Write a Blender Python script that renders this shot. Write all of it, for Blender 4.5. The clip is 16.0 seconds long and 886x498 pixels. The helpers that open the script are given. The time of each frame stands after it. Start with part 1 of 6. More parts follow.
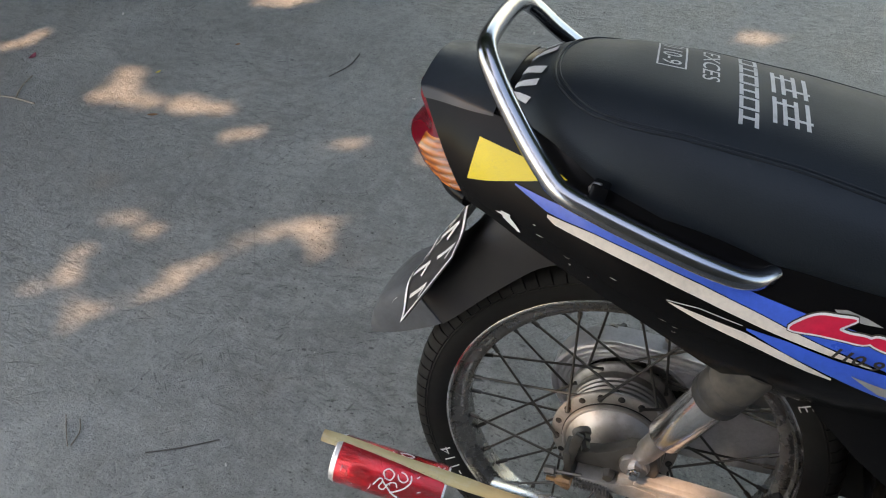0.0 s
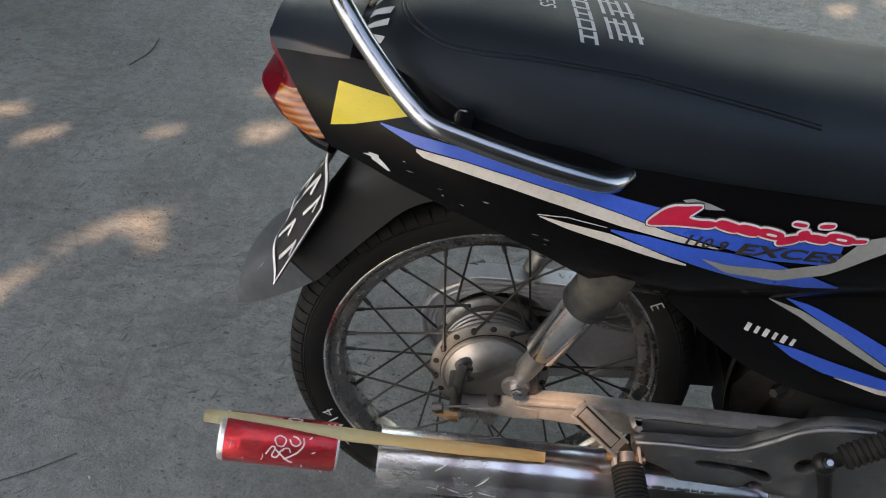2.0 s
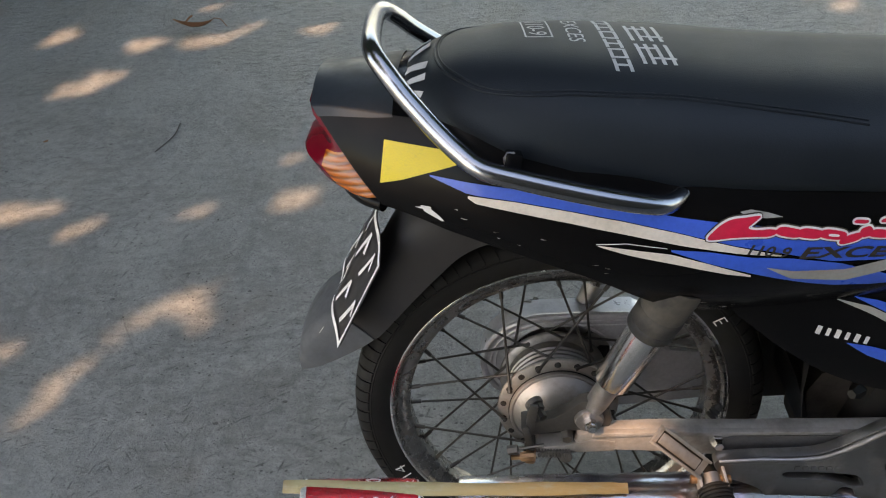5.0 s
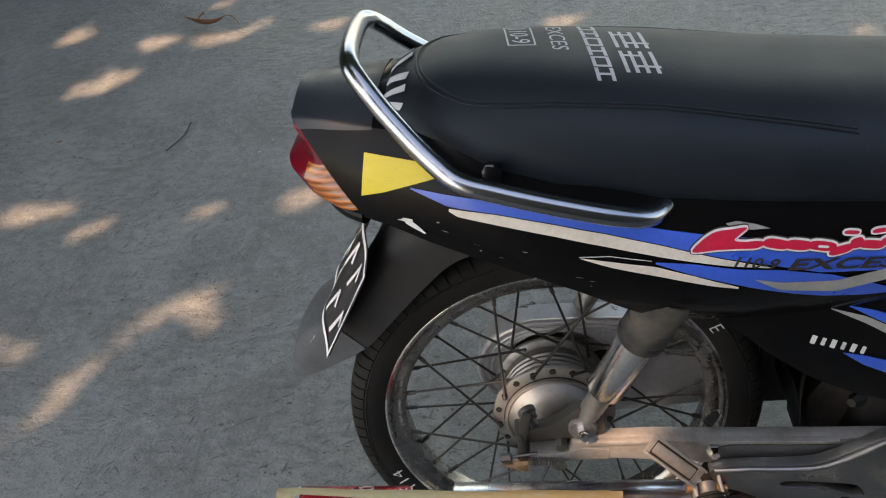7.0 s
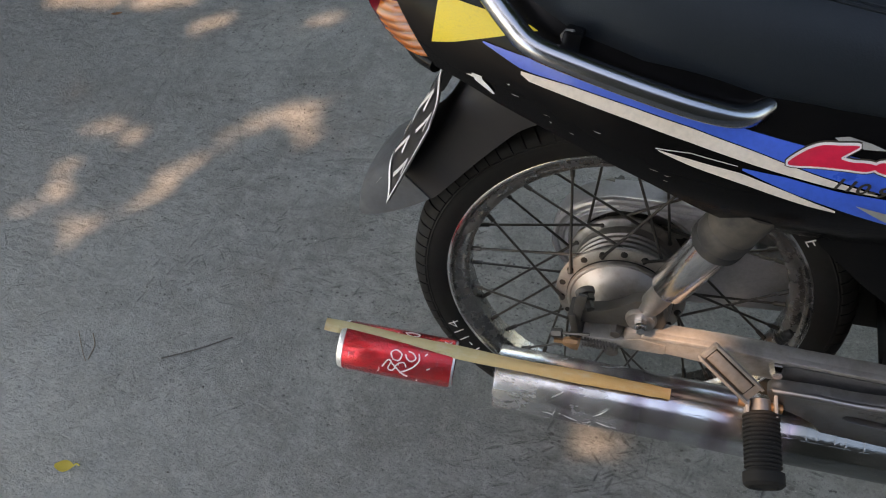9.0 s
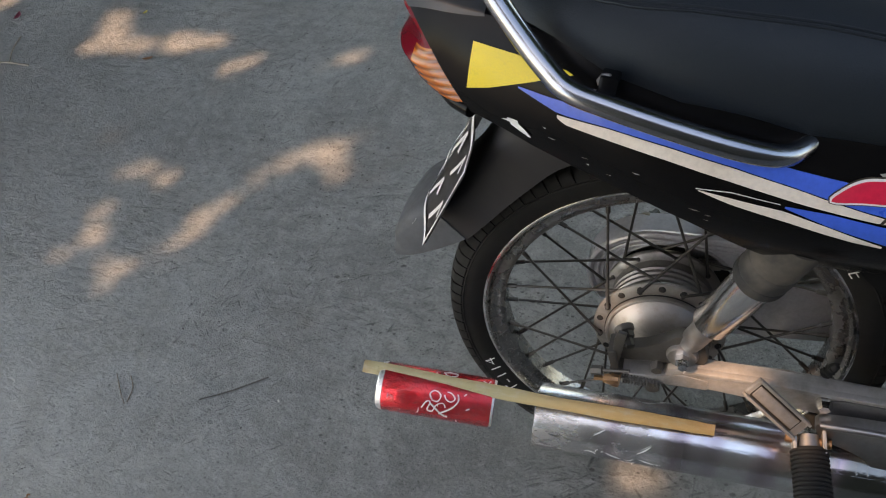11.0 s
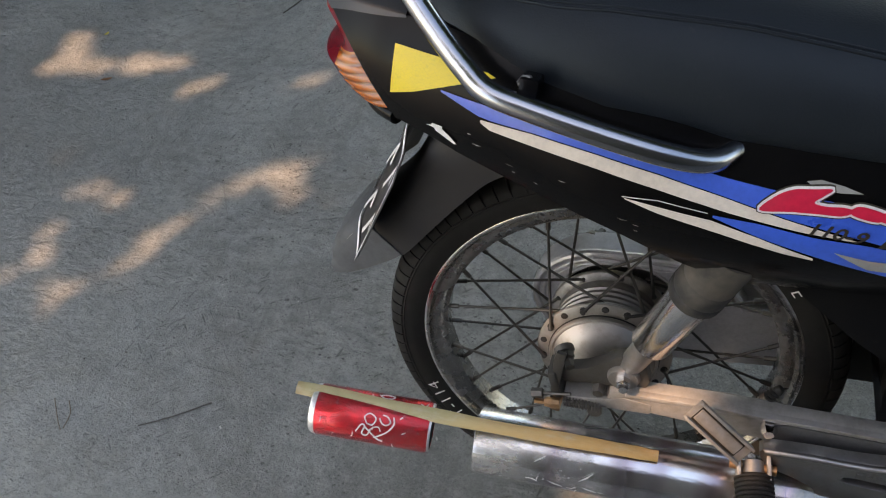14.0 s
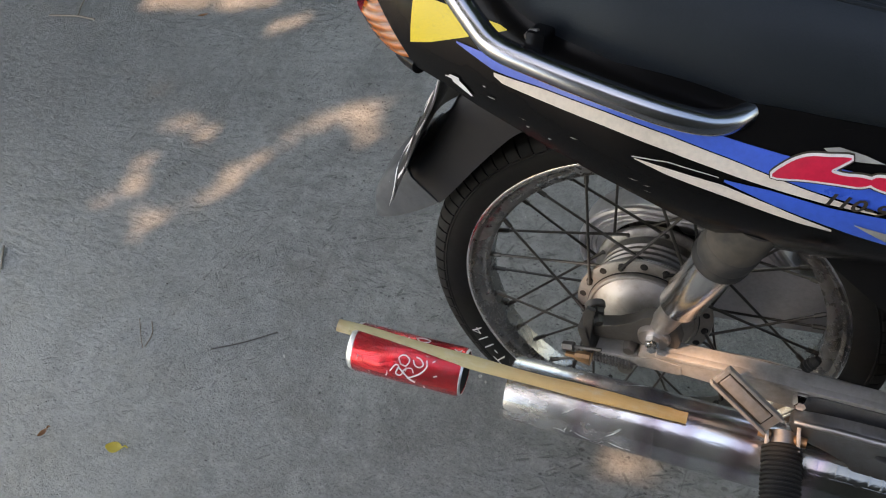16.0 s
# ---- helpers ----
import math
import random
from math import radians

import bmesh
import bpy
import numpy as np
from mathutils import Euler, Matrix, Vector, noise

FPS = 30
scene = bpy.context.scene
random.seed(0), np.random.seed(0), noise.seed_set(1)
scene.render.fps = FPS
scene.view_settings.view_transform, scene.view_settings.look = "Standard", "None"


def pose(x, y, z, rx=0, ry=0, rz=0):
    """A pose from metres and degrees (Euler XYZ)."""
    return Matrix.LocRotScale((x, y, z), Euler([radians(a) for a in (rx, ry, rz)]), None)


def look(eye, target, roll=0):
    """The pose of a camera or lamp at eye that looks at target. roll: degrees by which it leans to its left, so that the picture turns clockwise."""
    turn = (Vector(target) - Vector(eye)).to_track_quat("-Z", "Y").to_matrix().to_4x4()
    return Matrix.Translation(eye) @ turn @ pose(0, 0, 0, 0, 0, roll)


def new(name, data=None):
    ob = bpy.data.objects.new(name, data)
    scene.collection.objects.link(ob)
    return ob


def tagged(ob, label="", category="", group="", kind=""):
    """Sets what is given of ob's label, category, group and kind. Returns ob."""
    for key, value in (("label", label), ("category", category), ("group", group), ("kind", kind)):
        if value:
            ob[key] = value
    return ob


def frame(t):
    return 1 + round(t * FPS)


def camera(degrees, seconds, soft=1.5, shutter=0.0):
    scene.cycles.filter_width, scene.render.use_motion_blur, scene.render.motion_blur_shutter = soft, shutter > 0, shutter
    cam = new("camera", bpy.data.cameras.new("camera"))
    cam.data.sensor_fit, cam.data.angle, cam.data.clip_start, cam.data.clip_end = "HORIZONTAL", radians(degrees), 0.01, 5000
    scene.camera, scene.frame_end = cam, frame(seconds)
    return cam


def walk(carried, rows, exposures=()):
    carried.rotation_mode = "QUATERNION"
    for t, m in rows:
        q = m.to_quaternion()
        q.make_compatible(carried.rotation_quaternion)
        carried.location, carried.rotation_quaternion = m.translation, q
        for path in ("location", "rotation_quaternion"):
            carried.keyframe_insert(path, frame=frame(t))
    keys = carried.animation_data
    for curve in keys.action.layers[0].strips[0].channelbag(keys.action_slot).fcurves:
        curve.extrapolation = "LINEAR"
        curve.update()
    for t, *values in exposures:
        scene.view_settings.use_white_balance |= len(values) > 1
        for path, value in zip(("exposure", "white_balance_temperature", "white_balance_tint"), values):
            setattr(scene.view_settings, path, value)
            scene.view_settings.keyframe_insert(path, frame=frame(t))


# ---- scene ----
cam = camera(57.52, 16.0, soft=1.1)
PATH = [
    (0, look((0.0282, -0.6072, 1.2307), (-0.2554, 0.0281, 0.5125), -3.86)),
    (0.5, look((0.0302, -0.6105, 1.2278), (-0.2292, 0.0284, 0.5037), -4.22)),
    (1, look((0.0168, -0.6064, 1.2189), (-0.1697, 0.0562, 0.4936), -4.58)),
    (1.5, look((-0.0051, -0.6191, 1.2048), (-0.0837, 0.0786, 0.4927), -1.71)),
    (2, look((-0.0223, -0.6664, 1.2103), (-0.0803, 0.0132, 0.4789), 2.16)),
    (2.5, look((-0.0271, -0.6914, 1.2159), (-0.1165, -0.0627, 0.4434), 1.16)),
    (3, look((-0.0280, -0.7070, 1.2150), (-0.1467, -0.0880, 0.4386), -2.16)),
    (3.5, look((-0.0322, -0.7076, 1.2151), (-0.1738, -0.0484, 0.4767), -6.13)),
    (4, look((-0.0398, -0.6885, 1.2207), (-0.1837, -0.0008, 0.5092), -8.67)),
    (4.5, look((-0.0591, -0.6733, 1.2117), (-0.1630, 0.0345, 0.5129), -7.16)),
    (4.7, look((-0.0596, -0.6720, 1.2146), (-0.1493, 0.0447, 0.5230), -6.50)),
    (6.8, look((-0.0254, -0.6551, 1.2192), (-0.1248, 0.0494, 0.5165), -8.24)),
    (7, look((-0.0150, -0.6453, 1.2249), (-0.1364, 0.0578, 0.5242), -9.05)),
    (7.5, look((0.0124, -0.6182, 1.2234), (-0.1788, 0.0484, 0.5029), -9.67)),
    (8, look((0.0334, -0.5884, 1.2045), (-0.2062, -0.0111, 0.4239), -10.48)),
    (8.5, look((0.0434, -0.5706, 1.1975), (-0.2096, -0.0441, 0.3858), -12.10)),
    (9, look((0.0459, -0.5709, 1.2009), (-0.2214, -0.0612, 0.3831), -13.39)),
    (9.5, look((0.0455, -0.5701, 1.2015), (-0.2396, -0.0592, 0.3905), -14.76)),
    (10, look((0.0442, -0.5579, 1.2031), (-0.2484, -0.0390, 0.3999), -15.55)),
    (12.3, look((0.0014, -0.5853, 1.2251), (-0.2943, -0.0408, 0.4402), -17.74)),
    (12.5, look((-0.0035, -0.5965, 1.2250), (-0.2867, -0.0423, 0.4422), -17.68)),
    (13, look((-0.0191, -0.6221, 1.2236), (-0.2504, -0.0380, 0.4456), -15.99)),
    (13.5, look((-0.0153, -0.6010, 1.1923), (-0.2310, -0.0110, 0.4142), -13.05)),
    (14, look((0.0760, -0.5456, 1.1661), (-0.2111, 0.0211, 0.3938), -13.72)),
    (14.5, look((0.1185, -0.5155, 1.1685), (-0.2486, 0.0194, 0.4076), -21.00)),
    (15, look((0.1370, -0.4614, 1.1558), (-0.2524, 0.0755, 0.4074), -23.40)),
    (15.5, look((0.1518, -0.4896, 1.1712), (-0.2491, 0.0176, 0.4082), -22.18)),
    (16, look((0.1587, -0.5092, 1.1615), (-0.2447, -0.0499, 0.3701), -22.39)),
]
walk(cam, PATH, [(t, e + 0.16, 8900, 13) for t, e in ((0.0, 2.35), (0.5, 2.25), (1.0, 2.13), (1.5, 2.1), (2.0, 2.15), (2.5, 2.08), (3.2, 2.15), (4.0, 2.27), (4.5, 2.22), (7.0, 2.2), (8.5, 2.2), (9.5, 2.18), (13.5, 2.18), (14.5, 2.3), (15.5, 2.36), (16.0, 2.36))])

# ---------------------------------------------------------------- light
SUN_TO = Vector((-0.46, -0.36, 0.81)).normalized()
world = bpy.data.worlds.new("world")
scene.world = world
world.use_nodes = True
wn = world.node_tree
sky = wn.nodes.new("ShaderNodeTexSky")
sky.sky_type = "NISHITA"
sky.sun_disc = False
sky.sun_elevation = math.asin(SUN_TO.z)
sky.sun_rotation = math.atan2(SUN_TO.x, SUN_TO.y)
wn.links.new(sky.outputs["Color"], wn.nodes["Background"].inputs["Color"])
wn.nodes["Background"].inputs["Strength"].default_value = 0.13

sun = new("sun", bpy.data.lights.new("sun", "SUN"))
sun.data.energy = 2.15
sun.data.angle = radians(0.45)
sun.data.color = (1.0, 0.71, 0.55)
sun.matrix_world = look(SUN_TO * 20, (0, 0, 0))


# ---------------------------------------------------------------- materials
class Mat:
    """A node material, built step by step."""

    def __init__(self, name, color=(0.5, 0.5, 0.5), rough=0.5, metal=0.0, **more):
        self.m = bpy.data.materials.new(name)
        self.m.use_nodes = True
        self.t = self.m.node_tree
        self.b = self.t.nodes["Principled BSDF"]
        self.b.inputs["Base Color"].default_value = (*color, 1)
        self.b.inputs["Roughness"].default_value = rough
        self.b.inputs["Metallic"].default_value = metal
        for key, value in more.items():
            self.b.inputs[key.replace("_", " ")].default_value = value
        co = self.t.nodes.new("ShaderNodeTexCoord")
        self.co = co.outputs["Object"]
        self.relief = None

    def link(self, a, b):
        self.t.links.new(a, b)

    def scaled(self, sx, sy, sz, rz=0.0, ry=0.0):
        n = self.t.nodes.new("ShaderNodeMapping")
        n.inputs["Scale"].default_value = (sx, sy, sz)
        n.inputs["Rotation"].default_value = (0, ry, rz)
        self.link(self.co, n.inputs["Vector"])
        return n.outputs["Vector"]

    def noise(self, scale, detail=4.0, rough=0.55, vec=None, distort=0.0):
        n = self.t.nodes.new("ShaderNodeTexNoise")
        n.inputs["Scale"].default_value = scale
        n.inputs["Detail"].default_value = detail
        n.inputs["Roughness"].default_value = rough
        n.inputs["Distortion"].default_value = distort
        self.link(vec or self.co, n.inputs["Vector"])
        return n.outputs["Fac"]

    def voronoi(self, scale, feature="F1", vec=None):
        n = self.t.nodes.new("ShaderNodeTexVoronoi")
        n.feature = feature
        n.inputs["Scale"].default_value = scale
        self.link(vec or self.co, n.inputs["Vector"])
        return n.outputs["Distance"]

    def ramp(self, fac, *stops):
        n = self.t.nodes.new("ShaderNodeValToRGB")
        el = n.color_ramp.elements
        while len(el) < len(stops):
            el.new(0.5)
        for e, (p, c) in zip(el, stops):
            e.position = p
            e.color = (*c, 1) if isinstance(c, tuple) else (c, c, c, 1)
        self.link(fac, n.inputs["Fac"])
        return n.outputs["Color"]

    def mix(self, fac, a, b, how="MIX"):
        n = self.t.nodes.new("ShaderNodeMix")
        n.data_type = "RGBA"
        n.blend_type = how
        for k, v in ((0, fac), (6, a), (7, b)):
            sock = n.inputs[k]
            if isinstance(v, (int, float)):
                sock.default_value = v if k == 0 else (v, v, v, 1)
            elif isinstance(v, tuple):
                sock.default_value = (*v, 1)
            else:
                self.link(v, sock)
        return n.outputs[2]

    def color(self, out):
        self.link(out, self.b.inputs["Base Color"])
        return self

    def rough(self, out):
        self.link(out, self.b.inputs["Roughness"])
        return self

    def metal(self, out):
        self.link(out, self.b.inputs["Metallic"])
        return self

    def bump(self, fac, strength=0.3, distance=0.001):
        n = self.t.nodes.new("ShaderNodeBump")
        n.inputs["Strength"].default_value = strength
        n.inputs["Distance"].default_value = distance
        self.link(fac, n.inputs["Height"])
        if self.relief:
            self.link(self.relief, n.inputs["Normal"])
        self.relief = n.outputs["Normal"]
        self.link(self.relief, self.b.inputs["Normal"])
        return self


def concrete():
    m = Mat("worn_concrete", rough=0.75)
    broad = m.noise(0.9, 4, 0.55)
    blotch = m.noise(5.0, 6, 0.66, distort=0.6)
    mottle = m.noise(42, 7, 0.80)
    grain = m.noise(190, 5, 0.8)
    sand = m.noise(420, 3, 0.7)
    base = m.ramp(broad, (0.3, (0.168, 0.176, 0.175)), (0.7, (0.206, 0.214, 0.211)))
    base = m.mix(m.ramp(blotch, (0.50, 0.0), (0.66, 0.75)), base, (0.270, 0.278, 0.272))
    base = m.mix(m.ramp(blotch, (0.34, 0.8), (0.50, 0.0)), base, (0.120, 0.125, 0.124))
    # dips darker, crests paler: shading of small lumps put in the colour
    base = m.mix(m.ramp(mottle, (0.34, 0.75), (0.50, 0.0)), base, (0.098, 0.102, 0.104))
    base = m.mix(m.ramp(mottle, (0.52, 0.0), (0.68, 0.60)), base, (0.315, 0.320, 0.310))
    base = m.mix(m.ramp(grain, (0.34, 0.9), (0.47, 0.0)), base, (0.070, 0.073, 0.075))
    base = m.mix(m.ramp(grain, (0.55, 0.0), (0.70, 0.5)), base, (0.330, 0.334, 0.322))
    base = m.mix(m.ramp(sand, (0.60, 0.0), (0.74, 0.5)), base, (0.37, 0.37, 0.365))
    # trowel drags: long shallow dents that change direction from patch to patch, their shading put in the colour
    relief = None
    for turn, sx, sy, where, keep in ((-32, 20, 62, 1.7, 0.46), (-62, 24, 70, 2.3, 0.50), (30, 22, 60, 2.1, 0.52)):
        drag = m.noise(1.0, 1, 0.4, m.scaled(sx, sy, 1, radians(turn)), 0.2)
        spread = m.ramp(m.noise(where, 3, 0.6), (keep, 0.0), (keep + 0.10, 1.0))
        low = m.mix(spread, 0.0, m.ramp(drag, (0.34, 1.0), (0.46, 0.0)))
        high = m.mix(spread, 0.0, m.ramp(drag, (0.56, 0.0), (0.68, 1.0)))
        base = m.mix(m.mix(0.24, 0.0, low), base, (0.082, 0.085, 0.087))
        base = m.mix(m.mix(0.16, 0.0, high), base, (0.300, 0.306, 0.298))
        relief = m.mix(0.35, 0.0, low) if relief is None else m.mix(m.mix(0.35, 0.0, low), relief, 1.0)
    # single scratches, short and dark
    for turn, sx, sy, where, keep in ((-24, 26, 150, 2.1, 0.50), (-38, 30, 180, 3.3, 0.48), (-72, 28, 140, 2.7, 0.52), (12, 34, 170, 4.1, 0.54), (48, 30, 160, 3.0, 0.55)):
        v = m.t.nodes.new("ShaderNodeTexVoronoi")
        v.inputs["Scale"].default_value = 1.0
        v.inputs["Randomness"].default_value = 1.0
        wobble = m.t.nodes.new("ShaderNodeMapping")
        wobble.inputs["Scale"].default_value = (sx, sy, 1)
        spun = m.t.nodes.new("ShaderNodeMapping")
        spun.inputs["Rotation"].default_value = (0, 0, radians(turn))
        bent = m.mix(0.03, m.co, m.t.nodes.new("ShaderNodeTexNoise").outputs["Color"], "ADD")
        m.link(bent, spun.inputs["Vector"])
        m.link(spun.outputs["Vector"], wobble.inputs["Vector"])
        m.link(wobble.outputs["Vector"], v.inputs["Vector"])
        pick = m.t.nodes.new("ShaderNodeSeparateColor")
        m.link(v.outputs["Color"], pick.inputs["Color"])
        chosen = m.ramp(pick.outputs["Red"], (0.90, 0.0), (0.93, 1.0))
        spread = m.ramp(m.noise(where, 3, 0.6), (keep, 0.0), (keep + 0.07, 1.0))
        line = m.ramp(v.outputs["Distance"], (0.20, 1.0), (0.44, 0.0))
        cut = m.mix(m.mix(spread, 0.0, chosen), 0.0, line)
        base = m.mix(m.mix(0.62, 0.0, cut), base, (0.050, 0.052, 0.054))
        relief = m.mix(cut, relief, 1.0)
    # pits, singly and in clusters
    for scale, where, least, most in ((26, 3.4, 0.10, 0.17), (70, 4.6, 0.16, 0.27), (120, 6.0, 0.16, 0.28)):
        v = m.t.nodes.new("ShaderNodeTexVoronoi")
        v.inputs["Scale"].default_value = scale
        m.link(m.scaled(1, 1.5, 1, radians(20)), v.inputs["Vector"])
        pick = m.t.nodes.new("ShaderNodeSeparateColor")
        m.link(v.outputs["Color"], pick.inputs["Color"])
        chosen = m.ramp(pick.outputs["Green"], (0.64, 0.0), (0.68, 1.0))
        patch = m.ramp(m.noise(where, 3, 0.55), (0.46, 0.12), (0.58, 1.0))
        spot = m.mix(m.mix(patch, 0.0, chosen), 0.0, m.ramp(v.outputs["Distance"], (least, 1.0), (most, 0.0)))
        base = m.mix(m.mix(0.85, 0.0, spot), base, (0.042, 0.042, 0.044))
        relief = m.mix(spot, relief, 1.0)
    # hairline cracks
    bent = m.mix(0.06, m.co, m.t.nodes.new("ShaderNodeTexNoise").outputs["Color"], "ADD")
    crack = m.voronoi(2.3, "DISTANCE_TO_EDGE", bent)
    some = m.ramp(m.noise(1.9, 2, 0.5), (0.56, 0.0), (0.62, 0.5))
    base = m.mix(m.mix(some, 0.0, m.ramp(crack, (0.0, 1.0), (0.0025, 0.0))), base, (0.075, 0.076, 0.078))
    # uneven light put in the colour: a darker ragged-edged stretch, a paler one beside
    for at, reach, tone, much in (((-1.50, 0.45), 0.85, (0.098, 0.102, 0.105), 0.60), ((-1.05, -0.35), 1.0, (0.300, 0.312, 0.318), 0.60)):
        far = m.t.nodes.new("ShaderNodeVectorMath")
        far.operation = "DISTANCE"
        far.inputs[1].default_value = (*at, 0)
        m.link(m.mix(0.5, m.co, m.t.nodes.new("ShaderNodeTexNoise").outputs["Color"], "ADD"), far.inputs[0])
        ragged = m.mix(1.0, m.ramp(far.outputs["Value"], (0.15 * reach, 1.0), (reach, 0.0)), m.ramp(blotch, (0.30, 0.55), (0.60, 1.0)), "MULTIPLY")
        base = m.mix(m.mix(much, 0.0, ragged), base, tone)
    # faint brown stains
    base = m.mix(m.ramp(m.noise(3.7, 4, 0.6), (0.60, 0.0), (0.75, 0.4)), base, (0.170, 0.150, 0.132))
    m.color(base)
    m.rough(m.ramp(blotch, (0.3, 0.34), (0.7, 0.50)))
    m.bump(m.mix(1.0, 1.0, relief, "SUBTRACT"), 0.7, 0.005)
    m.bump(grain, 0.6, 0.004).bump(mottle, 0.8, 0.012)
    return m.m


def worn_black(name, base=0.012, rough=0.22, dust=0.5, coat=0.3):
    m = Mat(name, (base, base, base * 1.08), rough)
    m.b.inputs["Coat Weight"].default_value = coat
    m.b.inputs["Coat Roughness"].default_value = 0.12
    m.b.inputs["Specular IOR Level"].default_value = 0.10
    film = m.noise(9, 5, 0.6)
    fine = m.noise(130, 4, 0.7)
    scr = m.noise(1.0, 4, 0.75, m.scaled(18, 40, 260, 0, radians(12)), 0.2)
    col = m.mix(m.mix(dust, 0.0, m.ramp(film, (0.42, 0.0), (0.8, 0.35))), (base, base, base * 1.1), (0.13, 0.115, 0.095))
    col = m.mix(m.ramp(scr, (0.70, 0.0), (0.78, 0.35)), col, (0.12, 0.12, 0.12))
    m.color(col).rough(m.ramp(film, (0.3, rough), (0.75, min(1.0, rough + 0.28 * dust + 0.05))))
    m.bump(fine, 0.05, 0.0005)
    return m.m


def vinyl():
    m = Mat("black_seat_vinyl", (0.010, 0.011, 0.013), 0.5)
    m.b.inputs["Specular IOR Level"].default_value = 0.26
    m.b.inputs["Specular Tint"].default_value = (0.80, 0.92, 1.0, 1)
    cells = m.voronoi(620)
    pores = m.noise(700, 3, 0.7)
    wide = m.noise(11, 4, 0.55)
    dust = m.noise(46, 6, 0.75)
    col = m.mix(m.ramp(wide, (0.40, 0.0), (0.80, 0.6)), (0.0090, 0.0120, 0.0158), (0.0140, 0.0182, 0.0235))
    col = m.mix(m.ramp(dust, (0.62, 0.0), (0.80, 0.20)), col, (0.06, 0.06, 0.058))
    m.color(col).rough(m.ramp(wide, (0.3, 0.44), (0.75, 0.56)))
    m.bump(cells, 0.20, 0.0007).bump(pores, 0.12, 0.0004).bump(wide, 0.08, 0.004)
    return m.m


def rubber(name, base=0.02, dust=0.4):
    m = Mat(name, (base, base, base), 0.75)
    m.b.inputs["Specular IOR Level"].default_value = 0.3
    film = m.noise(16, 5, 0.65)
    fine = m.noise(240, 3, 0.6)
    col = m.mix(m.mix(dust, 0.0, m.ramp(film, (0.40, 0.0), (0.75, 0.8))), (base, base, base), (0.15, 0.13, 0.105))
    m.color(col).rough(m.ramp(film, (0.3, 0.55), (0.7, 0.9)))
    m.bump(fine, 0.2, 0.0006)
    return m.m


def steel(name, color=(0.62, 0.62, 0.63), rough=0.18, grime=(0.12, 0.085, 0.055), amount=0.5, scale=22):
    m = Mat(name, color, rough, 1.0)
    film = m.noise(scale, 6, 0.65)
    fine = m.noise(scale * 14, 4, 0.7)
    mask = m.ramp(film, (0.62 - 0.25 * amount, 0.0), (0.86 - 0.2 * amount, min(1.0, amount * 1.2)))
    speck = m.ramp(fine, (0.60, 0.0), (0.75, 0.5 * amount))
    full = m.mix(speck, mask, 1.0)
    m.color(m.mix(full, color, grime))
    m.metal(m.mix(full, 1.0, 0.15))
    m.rough(m.mix(full, rough, 0.7))
    m.bump(fine, 0.06, 0.0006)
    return m.m


def paint(name, color, rough=0.35, grime=0.25, coat=0.0, metal=0.0, dirt=(0.09, 0.075, 0.055), scale=18):
    m = Mat(name, color, rough, metal)
    m.b.inputs["Coat Weight"].default_value = coat
    film = m.noise(scale, 6, 0.65)
    fine = m.noise(scale * 11, 3, 0.65)
    dim = tuple(0.8 * c for c in color)
    col = m.mix(m.ramp(fine, (0.4, 0.0), (0.7, 0.6)), color, dim)
    col = m.mix(m.ramp(film, (0.48, 0.0), (0.78, grime)), col, dirt)
    m.color(col).rough(m.ramp(film, (0.3, rough), (0.75, min(1.0, rough + 0.3))))
    m.bump(fine, 0.06, 0.0006)
    return m.m


def lens(name, color, ribs, coat):
    m = Mat(name, color, 0.26 if ribs < 0.3 else 0.15)
    m.b.inputs["Transmission Weight"].default_value = 0.0
    m.b.inputs["IOR"].default_value = 1.49
    m.b.inputs["Specular IOR Level"].default_value = coat
    m.b.inputs["Coat Weight"].default_value = coat
    m.b.inputs["Coat Roughness"].default_value = 0.08
    w = m.t.nodes.new("ShaderNodeTexWave")
    w.inputs["Scale"].default_value = 30.0
    w.inputs["Distortion"].default_value = 3.0
    w.inputs["Detail"].default_value = 1.0
    w.inputs["Detail Scale"].default_value = 0.6
    m.link(m.scaled(0.35, 0.8, 1.5, 0, radians(20)), w.inputs["Vector"])
    w.bands_direction = "Z"
    dark = tuple(c * 0.45 for c in color)
    m.color(m.mix(m.ramp(w.outputs["Fac"], (0.1, ribs), (0.6, 0.0)), color, dark))
    m.bump(w.outputs["Fac"], 0.4 * ribs, 0.002)
    return m.m


def reflective_yellow():
    m = Mat("yellow_reflective_film", (0.72, 0.53, 0.015), 0.4)
    v = m.voronoi(420, "DISTANCE_TO_EDGE", m.scaled(1, 0.3, 1, 0, radians(20)))
    spots = m.noise(30, 3, 0.6)
    m.color(m.mix(m.ramp(v, (0.0, 0.5), (0.08, 0.0)), m.mix(m.ramp(spots, (0.5, 0.0), (0.8, 0.3)), (0.74, 0.55, 0.02), (0.6, 0.47, 0.08)), (0.5, 0.38, 0.03)))
    m.bump(v, 0.25, 0.0008)
    return m.m


